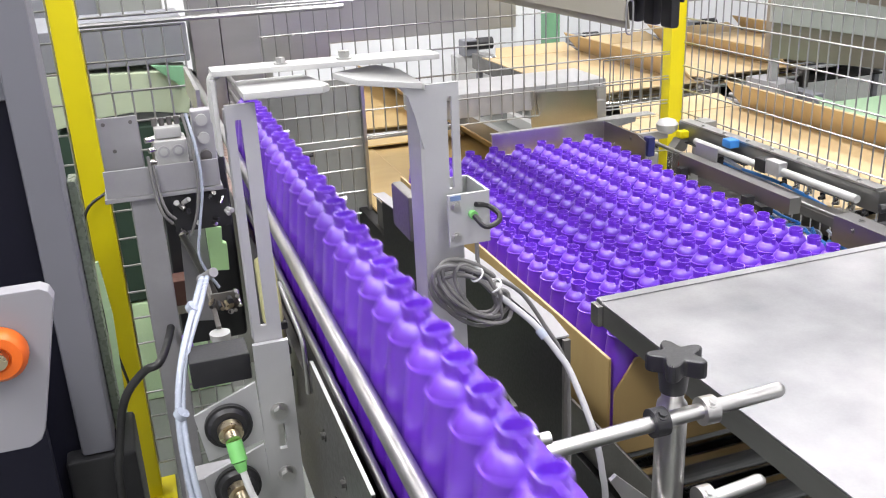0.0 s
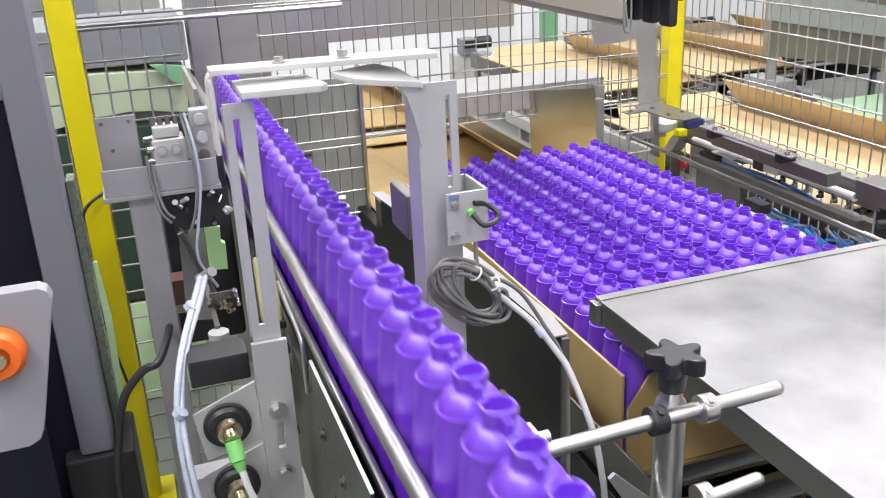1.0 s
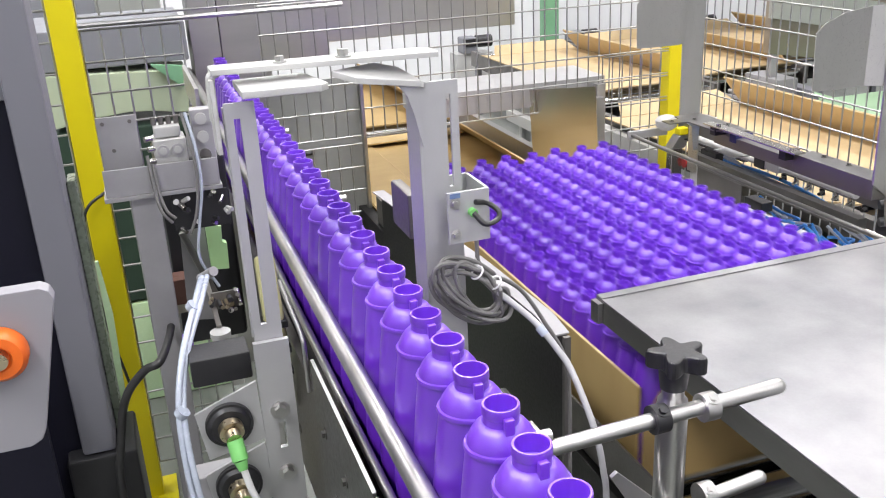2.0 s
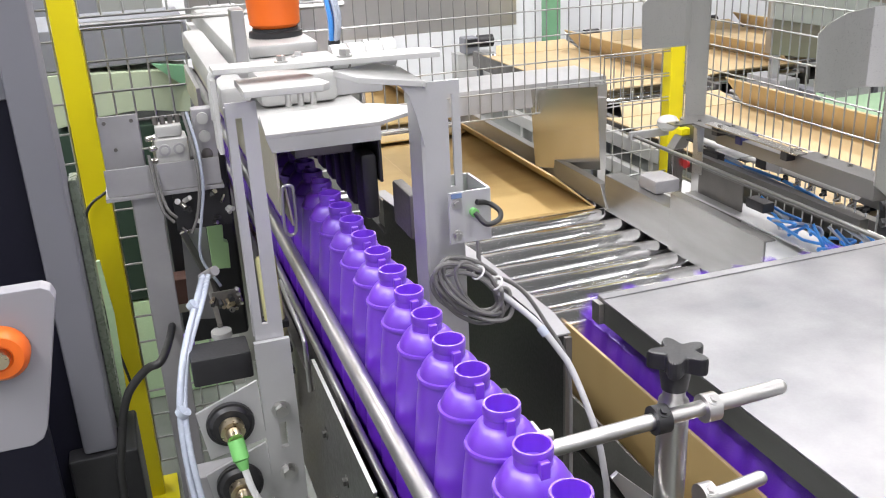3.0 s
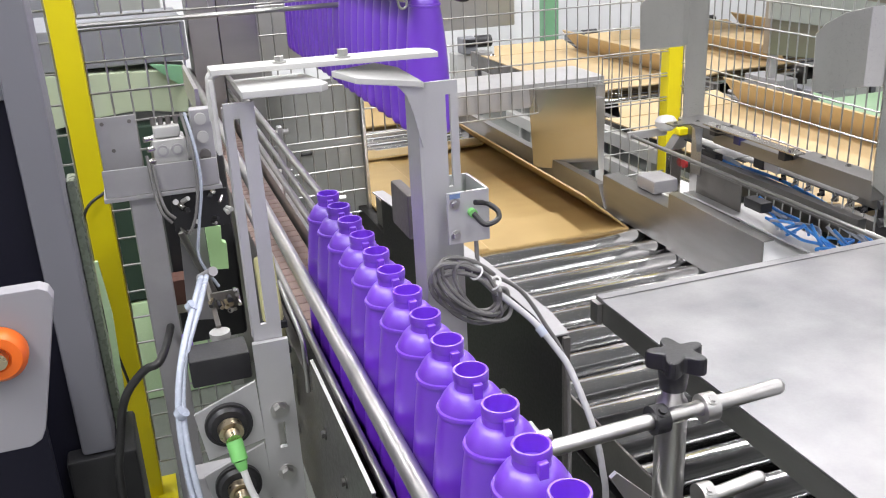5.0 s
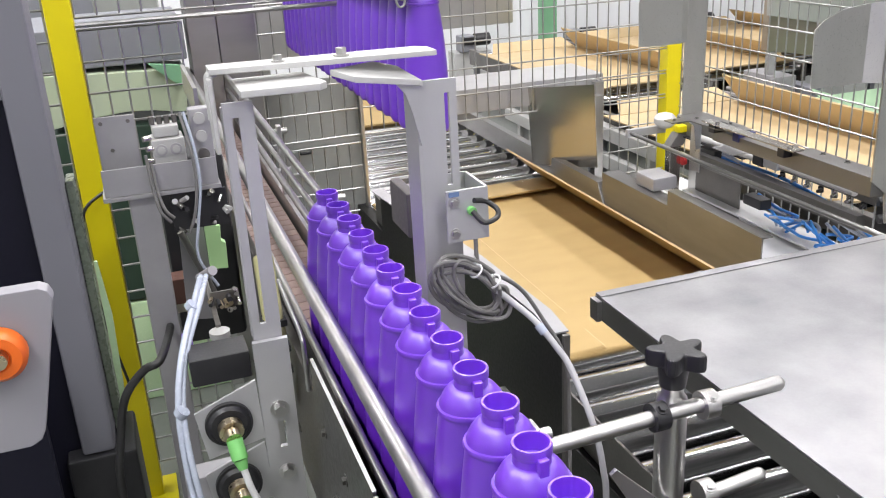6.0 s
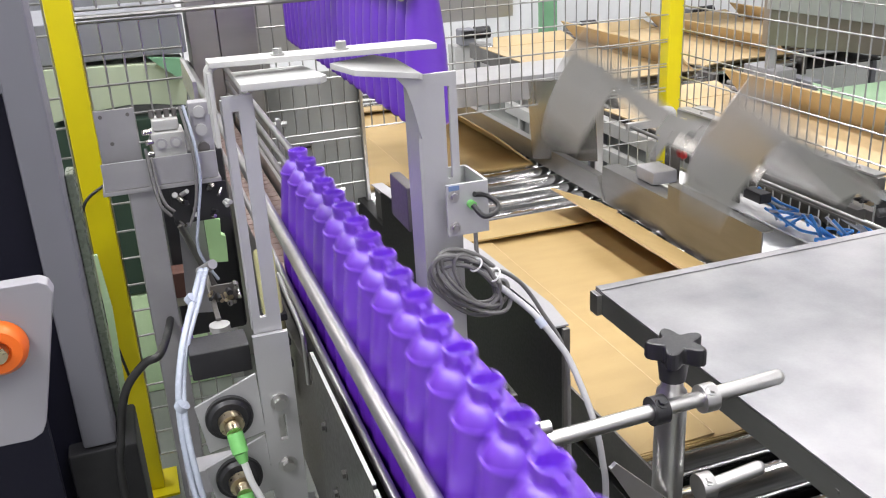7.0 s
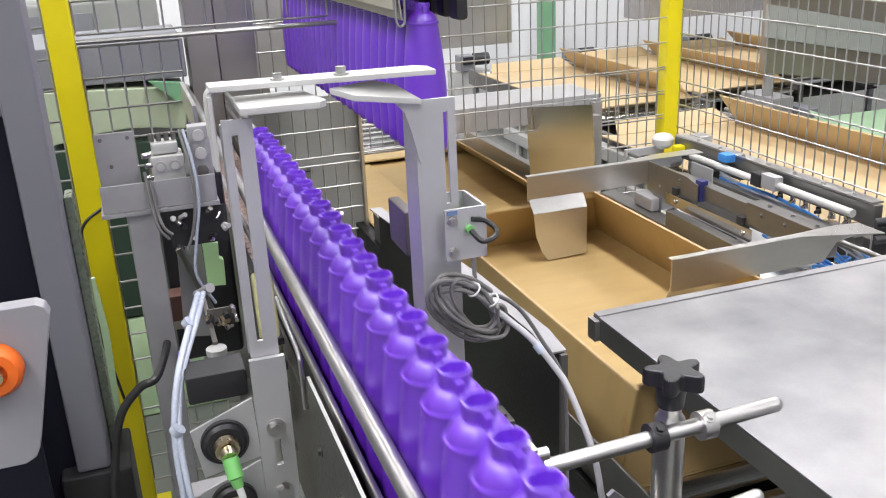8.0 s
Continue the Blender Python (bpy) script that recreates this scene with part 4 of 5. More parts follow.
def build_gripper():
    gp = thing("robot_gripper", (0.25, 2.0, 1.20), "long pale grey robot gripper hood that lifts a row of bottles", "robot gripper")
    ya, yb = GRIP_Y0, GRIP_Y1
    part("top_plate", box(bm_new(), 0.172, 0.345, ya, yb, 1.312, 1.322, 0.002), GRIP_GREY, gp)
    bm = prism(bm_new(), [(0.165, ya - 0.012, 1.316), (0.335, ya - 0.012, 1.316), (0.392, ya + 0.02, 1.318), (0.398, ya + 0.05, 1.322), (0.345, ya + 0.09, 1.3235), (0.172, ya + 0.09, 1.3235)], (0, 0, 0.006), 0.001)
    prism(bm, [(0.172, ya - 0.012, 1.294), (0.335, ya - 0.012, 1.294), (0.335, ya - 0.012, 1.316), (0.165, ya - 0.012, 1.316)], (0, 0.004, 0))
    part("end_flap", bm, GRIP_GREY, gp)
    left = part("side_plate", prism(bm_new(), [(0.1745, ya, 1.311), (0.1745, yb, 1.311), (0.1745, yb, 1.195), (0.1745, ya, 1.195)], (0.005, 0, 0), 0.001), BEIGE, gp)
    bm = hose(bm_new(), [(0.18, ya - 0.003, 1.225), (0.1785, ya - 0.005, 1.18), (0.183, ya - 0.005, 1.166), (0.192, ya - 0.005, 1.166), (0.196, ya - 0.005, 1.18), (0.197, ya - 0.003, 1.23), (0.194, ya - 0.002, 1.24), (0.183, ya - 0.003, 1.24), (0.18, ya - 0.003, 1.225)], 0.0024, 8, 6)
    part("wire_loop", bm, WIRE, gp, "bright bent wire loop")
    part("inner_pad", prism(bm_new(), [(0.185, ya + 0.004, 1.235), (0.185, yb, 1.235), (0.192, yb, 1.175), (0.192, ya + 0.004, 1.175)], (0.003, 0, 0)), BEIGE, gp)
    part("side_plate", prism(bm_new(), [(0.332, ya, 1.311), (0.332, yb, 1.311), (0.332, yb, 1.225), (0.332, ya, 1.225)], (0.005, 0, 0), 0.001), BLACK_PLASTIC, gp)
    pad = part("clamp_pad", box(bm_new(), 0.305, 0.331, ya + 0.005, ya + 0.055, 1.165, 1.27, 0.008), BLACK_PLASTIC, gp, "black rubber clamp pad", pivot=(0.318, ya + 0.03, 1.21))
    for k in range(1, 20):
        again(pad, (0.318, ya + 0.03 + 0.078 * k, 1.21))
    part("inner_bar", box(bm_new(), 0.21, 0.30, ya + 0.03, yb - 0.02, 1.27, 1.309, 0.003), DARK_STEEL, gp)
    part("beam", box(bm_new(), 0.185, 0.315, ya + 0.16, yb - 0.1, 1.3235, 1.375, 0.012), GRIP_GREY, gp, "boxed grey gripper beam")
    part("spine", box(bm_new(), 0.122, 0.170, ya + 0.14, 2.22, 1.325, 1.368, 0.010), GRIP_GREY, gp)
    bm = box(bm_new(), 0.168, 0.190, ya + 0.27, ya + 0.31, 1.3235, 1.47, 0.003)
    part("valve_bracket", bm, STEEL, gp)
    bm = rod(bm_new(), (0.318, ya + 0.22, 1.385), (0.418, ya + 0.22, 1.385), 0.021, 28)
    rod(bm, (0.375, ya + 0.22, 1.385), (0.382, ya + 0.22, 1.385), 0.0245, 28)
    rod(bm, (0.405, ya + 0.22, 1.385), (0.428, ya + 0.22, 1.385), 0.0235, 28)
    part("air_cylinder", bm, WHITE_METAL, gp, "white air cylinder on the hood")
    part("cylinder_band", rod(bm_new(), (0.344, ya + 0.22, 1.385), (0.348, ya + 0.22, 1.385), 0.0216, 28), DARK_STEEL, gp)
    part("cylinder_foot", box(bm_new(), 0.316, 0.40, ya + 0.20, ya + 0.24, 1.3235, 1.366, 0.003), ALUMINIUM, gp)
    bm = box(bm_new(), 0.255, 0.318, ya + 0.19, ya + 0.24, 1.3755, 1.395, 0.004)
    bolt(bm, (0.262, ya + 0.21, 1.395), (0, 0, 1))
    part("mount_block", bm, ALUMINIUM, gp)
    for k in range(3):
        part("fitting", rod(bm_new(), (0.225 + 0.02 * k, ya + 0.13, 1.33), (0.225 + 0.02 * k, ya + 0.13, 1.352), 0.005, 10), STEEL, gp)
    part("adapter", box(bm_new(), 0.20, 0.325, 1.64, 1.86, 1.3755, 1.398, 0.006), GRIP_GREY, gp)
    part("flange", lathe_at([(1.3985, 0.050, 0.050), (1.408, 0.050, 0.050), (1.41, 0.043, 0.043), (1.4145, 0.043, 0.043)], (0.268, 1.75, 0), 32), BLACK_PLASTIC, gp)
    part("robot_wrist", lathe_at([(1.415, 0.040, 0.040), (1.422, 0.047, 0.047), (1.47, 0.050, 0.050), (1.52, 0.060, 0.060), (1.75, 0.060, 0.060), (1.78, 0.045, 0.045)], (0.268, 1.75, 0), 32), ORANGE, gp, "orange painted robot wrist")
    for k in range(5):
        w = 0.006 * math.cos(k * 1.257), 0.006 * math.sin(k * 1.257)
        bm = hose(bm_new(), [(0.350 + w[0], 1.62 + w[1], 1.395), (0.353 + w[0] * 1.6, 1.62 + w[1], 1.44), (0.346 + w[0] * 1.3, 1.64 + w[1], 1.50), (0.335 + w[0], 1.7 + w[1], 1.6)], 0.0042, 8)
        part("blue_hose", bm, HOSE_BLUE if k % 2 else HOSE_CLEAR, gp, "thin blue air hose")
    part("hose_gland", rod(bm_new(), (0.350, 1.62, 1.3235), (0.350, 1.62, 1.398), 0.011, 16), BLACK_PLASTIC, gp)
    return gp


robot_gripper = build_gripper()


# ---- fences ----
def mesh_panel(name, origin, across, up_z, step_x, step_z, r, parent):
    """Welded wire mesh: from origin along the vector across, up to up_z."""
    bm = bm_new()
    o, a = Vector(origin), Vector(across)
    n = max(1, round(a.length / step_x))
    for k in range(n + 1):
        p = o + a * (k / n)
        rod(bm, p, (p.x, p.y, up_z), r, 5, caps=False)
    m = max(1, round((up_z - o.z) / step_z))
    side = Vector((-a.y, a.x, 0)).normalized() * (-2 * r)
    for k in range(m + 1):
        z = o.z + (up_z - o.z) * k / m
        rod(bm, (o.x + side.x, o.y + side.y, z), (o.x + a.x + side.x, o.y + a.y + side.y, z), r * 1.1, 5, caps=False)
    return part(name, bm, WIRE, parent, "galvanised welded wire mesh", kind="stuff")


def post(parent, x, y, h, w=0.062):
    bm = box(bm_new(), x - w / 2, x + w / 2, y - w / 2, y + w / 2, 0.008, h, 0.004)
    box(bm, x - 0.07, x + 0.07, y - 0.07, y + 0.07, 0, 0.008)
    return part("post", bm, YELLOW, parent, "yellow painted square post")


def build_fences():
    f1 = thing("machine_fence", (-0.13, 2.42, 0), "wire mesh machine fence on a yellow post beside the conveyor", "fence", "machine fences")
    post(f1, -0.135, 2.42, 2.1)
    mesh_panel("wire_mesh", (-0.10, 2.40, 0.12), (0.235, 0, 0), 1.345, 0.05, 0.0755, 0.0028, f1)
    mesh_panel("wire_mesh", (-0.10, 2.40, 1.375), (0.62, 0, 0), 2.0, 0.05, 0.0755, 0.0028, f1)
    mesh_panel("wire_mesh", (-0.75, 2.40, 0.12), (0.58, 0, 0), 2.0, 0.05, 0.0755, 0.0028, f1)
    part("edge_bar", rod(bm_new(), (-0.102, 2.39, 1.358), (0.55, 2.39, 1.358), 0.0065, 8), WIRE, f1)
    f2 = thing("machine_fence", (2.25, 3.4, 0), "wire mesh machine fence with a yellow corner post", "fence", "machine fences")
    post(f2, 2.232, 3.42, 2.2, 0.075)
    mesh_panel("wire_mesh", (0.37, 3.4, 0.35), (0.45, 0, 0), 0.72, 0.05, 0.10, 0.003, f2)
    mesh_panel("wire_mesh", (0.37, 3.4, 0.752), (1.84, 0, 0), 2.0, 0.05, 0.10, 0.003, f2)
    mesh_panel("wire_mesh", (1.88, 3.4, 0.1), (0.33, 0, 0), 0.95, 0.05, 0.10, 0.003, f2)
    mesh_panel("wire_mesh", (2.25, 3.36, 0.1), (0, -3.1, 0), 2.0, 0.05, 0.10, 0.003, f2)
    part("edge_bar", box(bm_new(), 0.820, 0.834, 3.38, 3.41, 0.1, 0.96, 0.002), STEEL, f2)
    part("edge_bar", box(bm_new(), 1.84, 1.88, 3.37, 3.41, 0.3, 0.845, 0.002), STEEL, f2)
    # header over the tray opening and its hanging plate
    hd = thing("tunnel_header", (1.5, 3.3, 0.78), "stainless header box above the tray opening in the fence", "machine guard")
    part("header_box", box(bm_new(), 1.088, 1.906, 3.425, 3.72, 0.771, 0.870, 0.003), ALUMINIUM, hd)
    bm = prism(bm_new(), [(1.55, 3.43, 0.845), (1.70, 3.13, 0.893), (1.727, 3.143, 0.548), (1.577, 3.443, 0.506)], (0.0036, 0.0018, 0), 0.001)
    part("hanging_plate", bm, POLISHED, hd, "polished plate mirroring the card")
    for x in (1.2, 1.65):
        part("bolt", bolt(bm_new(), (x, 3.424, 0.84), (0, -1, 0), 0.008), STEEL, hd)
    for x in (1.83, 1.06):
        part("drop_leg", box(bm_new(), x - 0.018, x + 0.018, 3.32, 3.36, 0.0, 0.80) if x > 1.5 else box(bm_new(), x - 0.018, x + 0.018, 3.32, 3.36, 0.80, 0.801), STEEL, hd)


build_fences()


# ---- operator side: cabinet column, panel and stop switch ----
def build_operator_side():
    cb = thing("machine_cabinet", (-0.35, 1.5, 0), "grey machine cabinet column with a dark window", "cabinet")
    part("column", box(bm_new(), -0.174, -0.122, 1.40, 1.50, 0.774, 2.2, 0.006), COLUMN_GREY, cb)
    part("column_side", box(bm_new(), -0.1215, -0.108, 1.47, 1.52, 0.60, 1.22, 0.003), REFLECT_GREEN, cb)
    part("black_foot", box(bm_new(), -0.20, -0.09, 1.39, 1.53, 0, 0.773, 0.006), BLACK_PLASTIC, cb)
    # Pale strip paints the green light caught along the glass.
    part("glass_edge", prism(bm_new(), [(-0.1075, 1.53, 1.06), (-0.102, 1.53, 1.06), (-0.095, 1.53, 0.96), (-0.100, 1.53, 0.80), (-0.108, 1.53, 0.64), (-0.122, 1.53, 0.64), (-0.1075, 1.53, 0.90)], (0, 0.008, 0)), GREEN_GLOW, cb, "pale green glass edge with reflected glow painted in")
    part("dark_window", box(bm_new(), -0.9, -0.1755, 1.43, 1.44, 0.3, 1.36), BLACK_PANEL, cb, "dark glossy cabinet window")
    part("upper_panel", box(bm_new(), -0.9, -0.1755, 1.425, 1.445, 1.362, 2.2), COLUMN_GREY, cb)
    part("lower_panel", box(bm_new(), -0.9, -0.203, 1.30, 1.32, 0, 1.02), BLACK_PANEL, cb)
    pn = thing("control_panel", (-0.2, 0.8, 0.9), "light grey control panel with rounded corner and orange stop switch", "control panel")
    bm = bm_new()
    prism(bm, [(-0.45, 0.80, 1.302), (-0.105, 0.80, 1.302), (-0.098, 0.80, 1.298), (-0.095, 0.80, 1.29), (-0.125, 0.80, 1.165), (-0.13, 0.80, 1.155), (-0.14, 0.80, 1.15), (-0.45, 0.80, 1.15)], (0, 0.02, 0), 0.0015)
    part("panel_face", bm, PANEL_GREY, pn)
    part("panel_post", box(bm_new(), -0.32, -0.25, 0.83, 0.90, 0, 1.29, 0.004), GREY_PAINT, pn)
    bm = lathe(bm_new(), [(0.0, 0.0245, 0.024), (0.010, 0.0245, 0.024), (0.016, 0.020, 0.0195), (0.0165, 0.012, 0.012), (0.012, 0.010, 0.010)], 28)
    bmesh.ops.rotate(bm, verts=bm.verts, matrix=Matrix.Rotation(radians(90), 3, "X"))
    bmesh.ops.translate(bm, verts=bm.verts, vec=(-0.147, 0.7985, 1.25))
    part("stop_ring", bm, ORANGE, pn, "orange plastic stop switch collar")
    part("key_switch", rod(bm_new(), (-0.146, 0.799, 1.25), (-0.146, 0.776, 1.25), 0.008, 16), BRASS, pn)


build_operator_side()


# ---- valve post behind the gantry ----
def build_valve_post():
    vy = 1.5
    v = thing("valve_stand", (0.0, vy, 0), "aluminium stand with air valves, fittings and an angle plate", "valve stand")
    part("post", box(bm_new(), -0.034, 0.012, vy, vy + 0.045, 0, 1.168, 0.003), VALVE_GREY, v)
    part("shelf", box(bm_new(), -0.072, 0.115, vy - 0.01, vy + 0.08, 1.169, 1.176, 0.001), VALVE_GREY, v)
    part("angle_plate", box(bm_new(), -0.066, -0.004, vy + 0.03, vy + 0.034, 1.177, 1.30, 0.001), VALVE_GREY, v, "upright angle plate with screw holes")
    for x, z in ((-0.056, 1.29), (-0.014, 1.29), (-0.056, 1.2), (-0.014, 1.2), (-0.045, 1.245)):
        part("screw", rod(bm_new(), (x, vy + 0.03, z), (x, vy + 0.028, z), 0.0032, 10), DARK_STEEL, v)
    part("plate_lip", box(bm_new(), -0.068, 0.112, vy - 0.008, vy - 0.004, 1.177, 1.222, 0.001), VALVE_GREY, v)
    bm = box(bm_new(), 0.016, 0.068, vy + 0.005, vy + 0.06, 1.18, 1.258, 0.003)
    box(bm, 0.020, 0.062, vy + 0.014, vy + 0.055, 1.259, 1.278, 0.004)
    part("valve", bm, GRIP_GREY, v, "pale grey air valve with two ports")
    for x in (0.030, 0.053):
        bm = rod(bm_new(), (x, vy + 0.005, 1.241), (x, vy + 0.001, 1.241), 0.0095, 20)
        port = part("port", bm, VALVE_GREY, v)
        part("port_bore", rod(bm_new(), (x, vy + 0.0008, 1.241), (x, vy - 0.0005, 1.241), 0.006, 16), GRIP_GREY, port)
    for x in (0.022, 0.034, 0.046, 0.058):
        part("fitting", rod(bm_new(), (x, vy + 0.03, 1.279), (x, vy + 0.03, 1.292), 0.0045, 10), DARK_STEEL, v)
    part("manifold", box(bm_new(), 0.080, 0.114, vy + 0.012, vy + 0.04, 1.18, 1.30, 0.003), VALVE_GREY, v)
    for z in (1.285, 1.255, 1.225, 1.195):
        part("manifold_port", rod(bm_new(), (0.096, vy + 0.012, z), (0.096, vy + 0.006, z), 0.0095, 18), GRIP_GREY if z > 1.24 else DARK_STEEL, v)
    for x, z in ((0.004, 1.262), (0.007, 1.245), (0.004, 1.225)):
        part("elbow", rod(bm_new(), (x, vy + 0.005, z), (x + 0.012, vy + 0.01, z), 0.005, 10), POLISHED, v)
    bm = box(bm_new(), 0.105, 0.112, vy + 0.2, vy + 0.5, 1.245, 1.30)
    part("rail_end", bm, STEEL, v)
    for pts in ([(0.066, vy, 1.30), (0.074, vy - 0.02, 1.24), (0.075, vy - 0.025, 1.19), (0.066, vy - 0.03, 1.14), (0.052, vy - 0.03, 1.105)],
                [(0.072, vy, 1.30), (0.080, vy - 0.02, 1.24), (0.080, vy - 0.025, 1.18), (0.068, vy - 0.03, 1.12), (0.06, vy - 0.03, 1.06), (0.085, vy - 0.02, 1.0)],
                [(0.004, vy - 0.012, 1.24), (0.006, vy - 0.02, 1.19), (0.012, vy - 0.03, 1.15), (0.026, vy - 0.03, 1.128)],
                [(0.010, vy - 0.012, 1.225), (0.013, vy - 0.02, 1.18), (0.02, vy - 0.03, 1.15), (0.032, vy - 0.03, 1.135)]):
        part("air_tube", hose(bm_new(), pts, 0.0026, 8), HOSE_CLEAR if pts[0][0] > 0.07 else CABLE_GREY, v, "thin grey-blue air tube")
    rnd = random.Random(3)
    # Added black backing: carries the fittings and blocks the view as darkness.
    part("fitting_plate", box(bm_new(), 0.03, 0.122, vy + 0.0005, vy + 0.004, 1.102, 1.166, 0.001), BLACK_PLASTIC, v)
    for k in range(15):
        x, z = rnd.uniform(0.034, 0.118), rnd.uniform(1.106, 1.16)
        bm = rod(bm_new(), (x, vy + 0.0, z), (x + rnd.uniform(-0.008, 0.01), vy - 0.012, z + rnd.uniform(-0.01, 0.01)), rnd.uniform(0.0025, 0.005), 10)
        part("small_fitting", bm, (BLACK_PLASTIC, POLISHED, GRIP_GREY)[k % 3], v)
    part("cylinder_body", rod(bm_new(), (0.055, vy - 0.06, 1.035), (0.075, vy - 0.1, 1.06), 0.008, 20), VALVE_GREY, v)
    bm = lathe_at([(0.0, 0.004, 0.004), (0.004, 0.012, 0.012), (0.035, 0.0135, 0.0135), (0.037, 0.016, 0.016), (0.046, 0.016, 0.016), (0.048, 0.006, 0.006)], (0.067, 1.32, 0.944))
    part("filter_bowl", bm, GRIP_GREY, v, "pale filter bowl")
    part("bowl_arm", box(bm_new(), 0.063, 0.071, 1.325, 1.52, 0.993, 0.998, 0.001), DARK_STEEL, v)
    # Second added backing, so that the lower fittings don't hang free.
    part("fitting_plate", box(bm_new(), 0.065, 0.108, 1.4005, 1.404, 0.992, 1.022, 0.001), DARK_STEEL, v)
    for k in range(14):
        x, z = 0.083 + rnd.uniform(-0.018, 0.026), 1.008 + rnd.uniform(-0.016, 0.016)
        bm = rod(bm_new(), (x, 1.40, z), (x + rnd.uniform(-0.006, 0.006), 1.382, z + rnd.uniform(-0.006, 0.006)), rnd.uniform(0.0025, 0.005), 10)
        part("small_fitting", bm, (BRASS, POLISHED, BLACK_PLASTIC)[k % 3], v)
    part("brown_box", box(bm_new(), 0.006, 0.052, 1.74, 1.79, 0.868, 0.922, 0.003), BROWN_PLASTIC, v, "brown plastic box")
    part("box_foot", box(bm_new(), 0.012, 0.048, 1.745, 1.785, 0.848, 0.8675, 0.002), BEIGE, v)
    part("purple_cap", box(bm_new(), 0.010, 0.027, 1.42, 1.44, 0.90, 0.944, 0.004), PURPLE, v, "purple plastic cap")
    bm = rod(bm_new(), (0.070, 1.42, 0.91), (0.070, 1.402, 0.91), 0.017, 24)
    rod(bm, (0.070, 1.402, 0.91), (0.070, 1.398, 0.91), 0.017, 24, 0.013)
    part("gauge", bm, GRIP_GREY, v, "round pale pressure gauge")
    part("pale_cover", prism(bm_new(), [(0.084, 1.62, 1.088), (0.100, 1.62, 1.086), (0.104, 1.62, 1.062), (0.112, 1.62, 1.060), (0.110, 1.62, 1.03), (0.118, 1.62, 1.025), (0.116, 1.62, 0.975), (0.084, 1.62, 0.978)], (0, 0.02, 0), 0.001), LIME, v, "bright green cover strip")
    part("slanted_panel", prism(bm_new(), [(0.040, 1.66, 1.06), (0.084, 1.66, 1.05), (0.086, 1.66, 0.86), (0.030, 1.66, 0.868)], (0, 0.006, 0)), VALVE_GREY, v)
    part("dark_strut", rod(bm_new(), (0.042, 1.648, 1.05), (0.090, 1.648, 0.905), 0.0065, 12), DARK_STEEL, v)
    part("cross_rail", box(bm_new(), -0.02, 0.14, 1.16, 1.20, 0.80, 0.84, 0.003), VALVE_GREY, v)
    part("black_cover", box(bm_new(), 0.015, 0.15, vy + 0.3, vy + 0.5, 0.75, 1.15, 0.01), BLACK_PLASTIC, v)


build_valve_post()


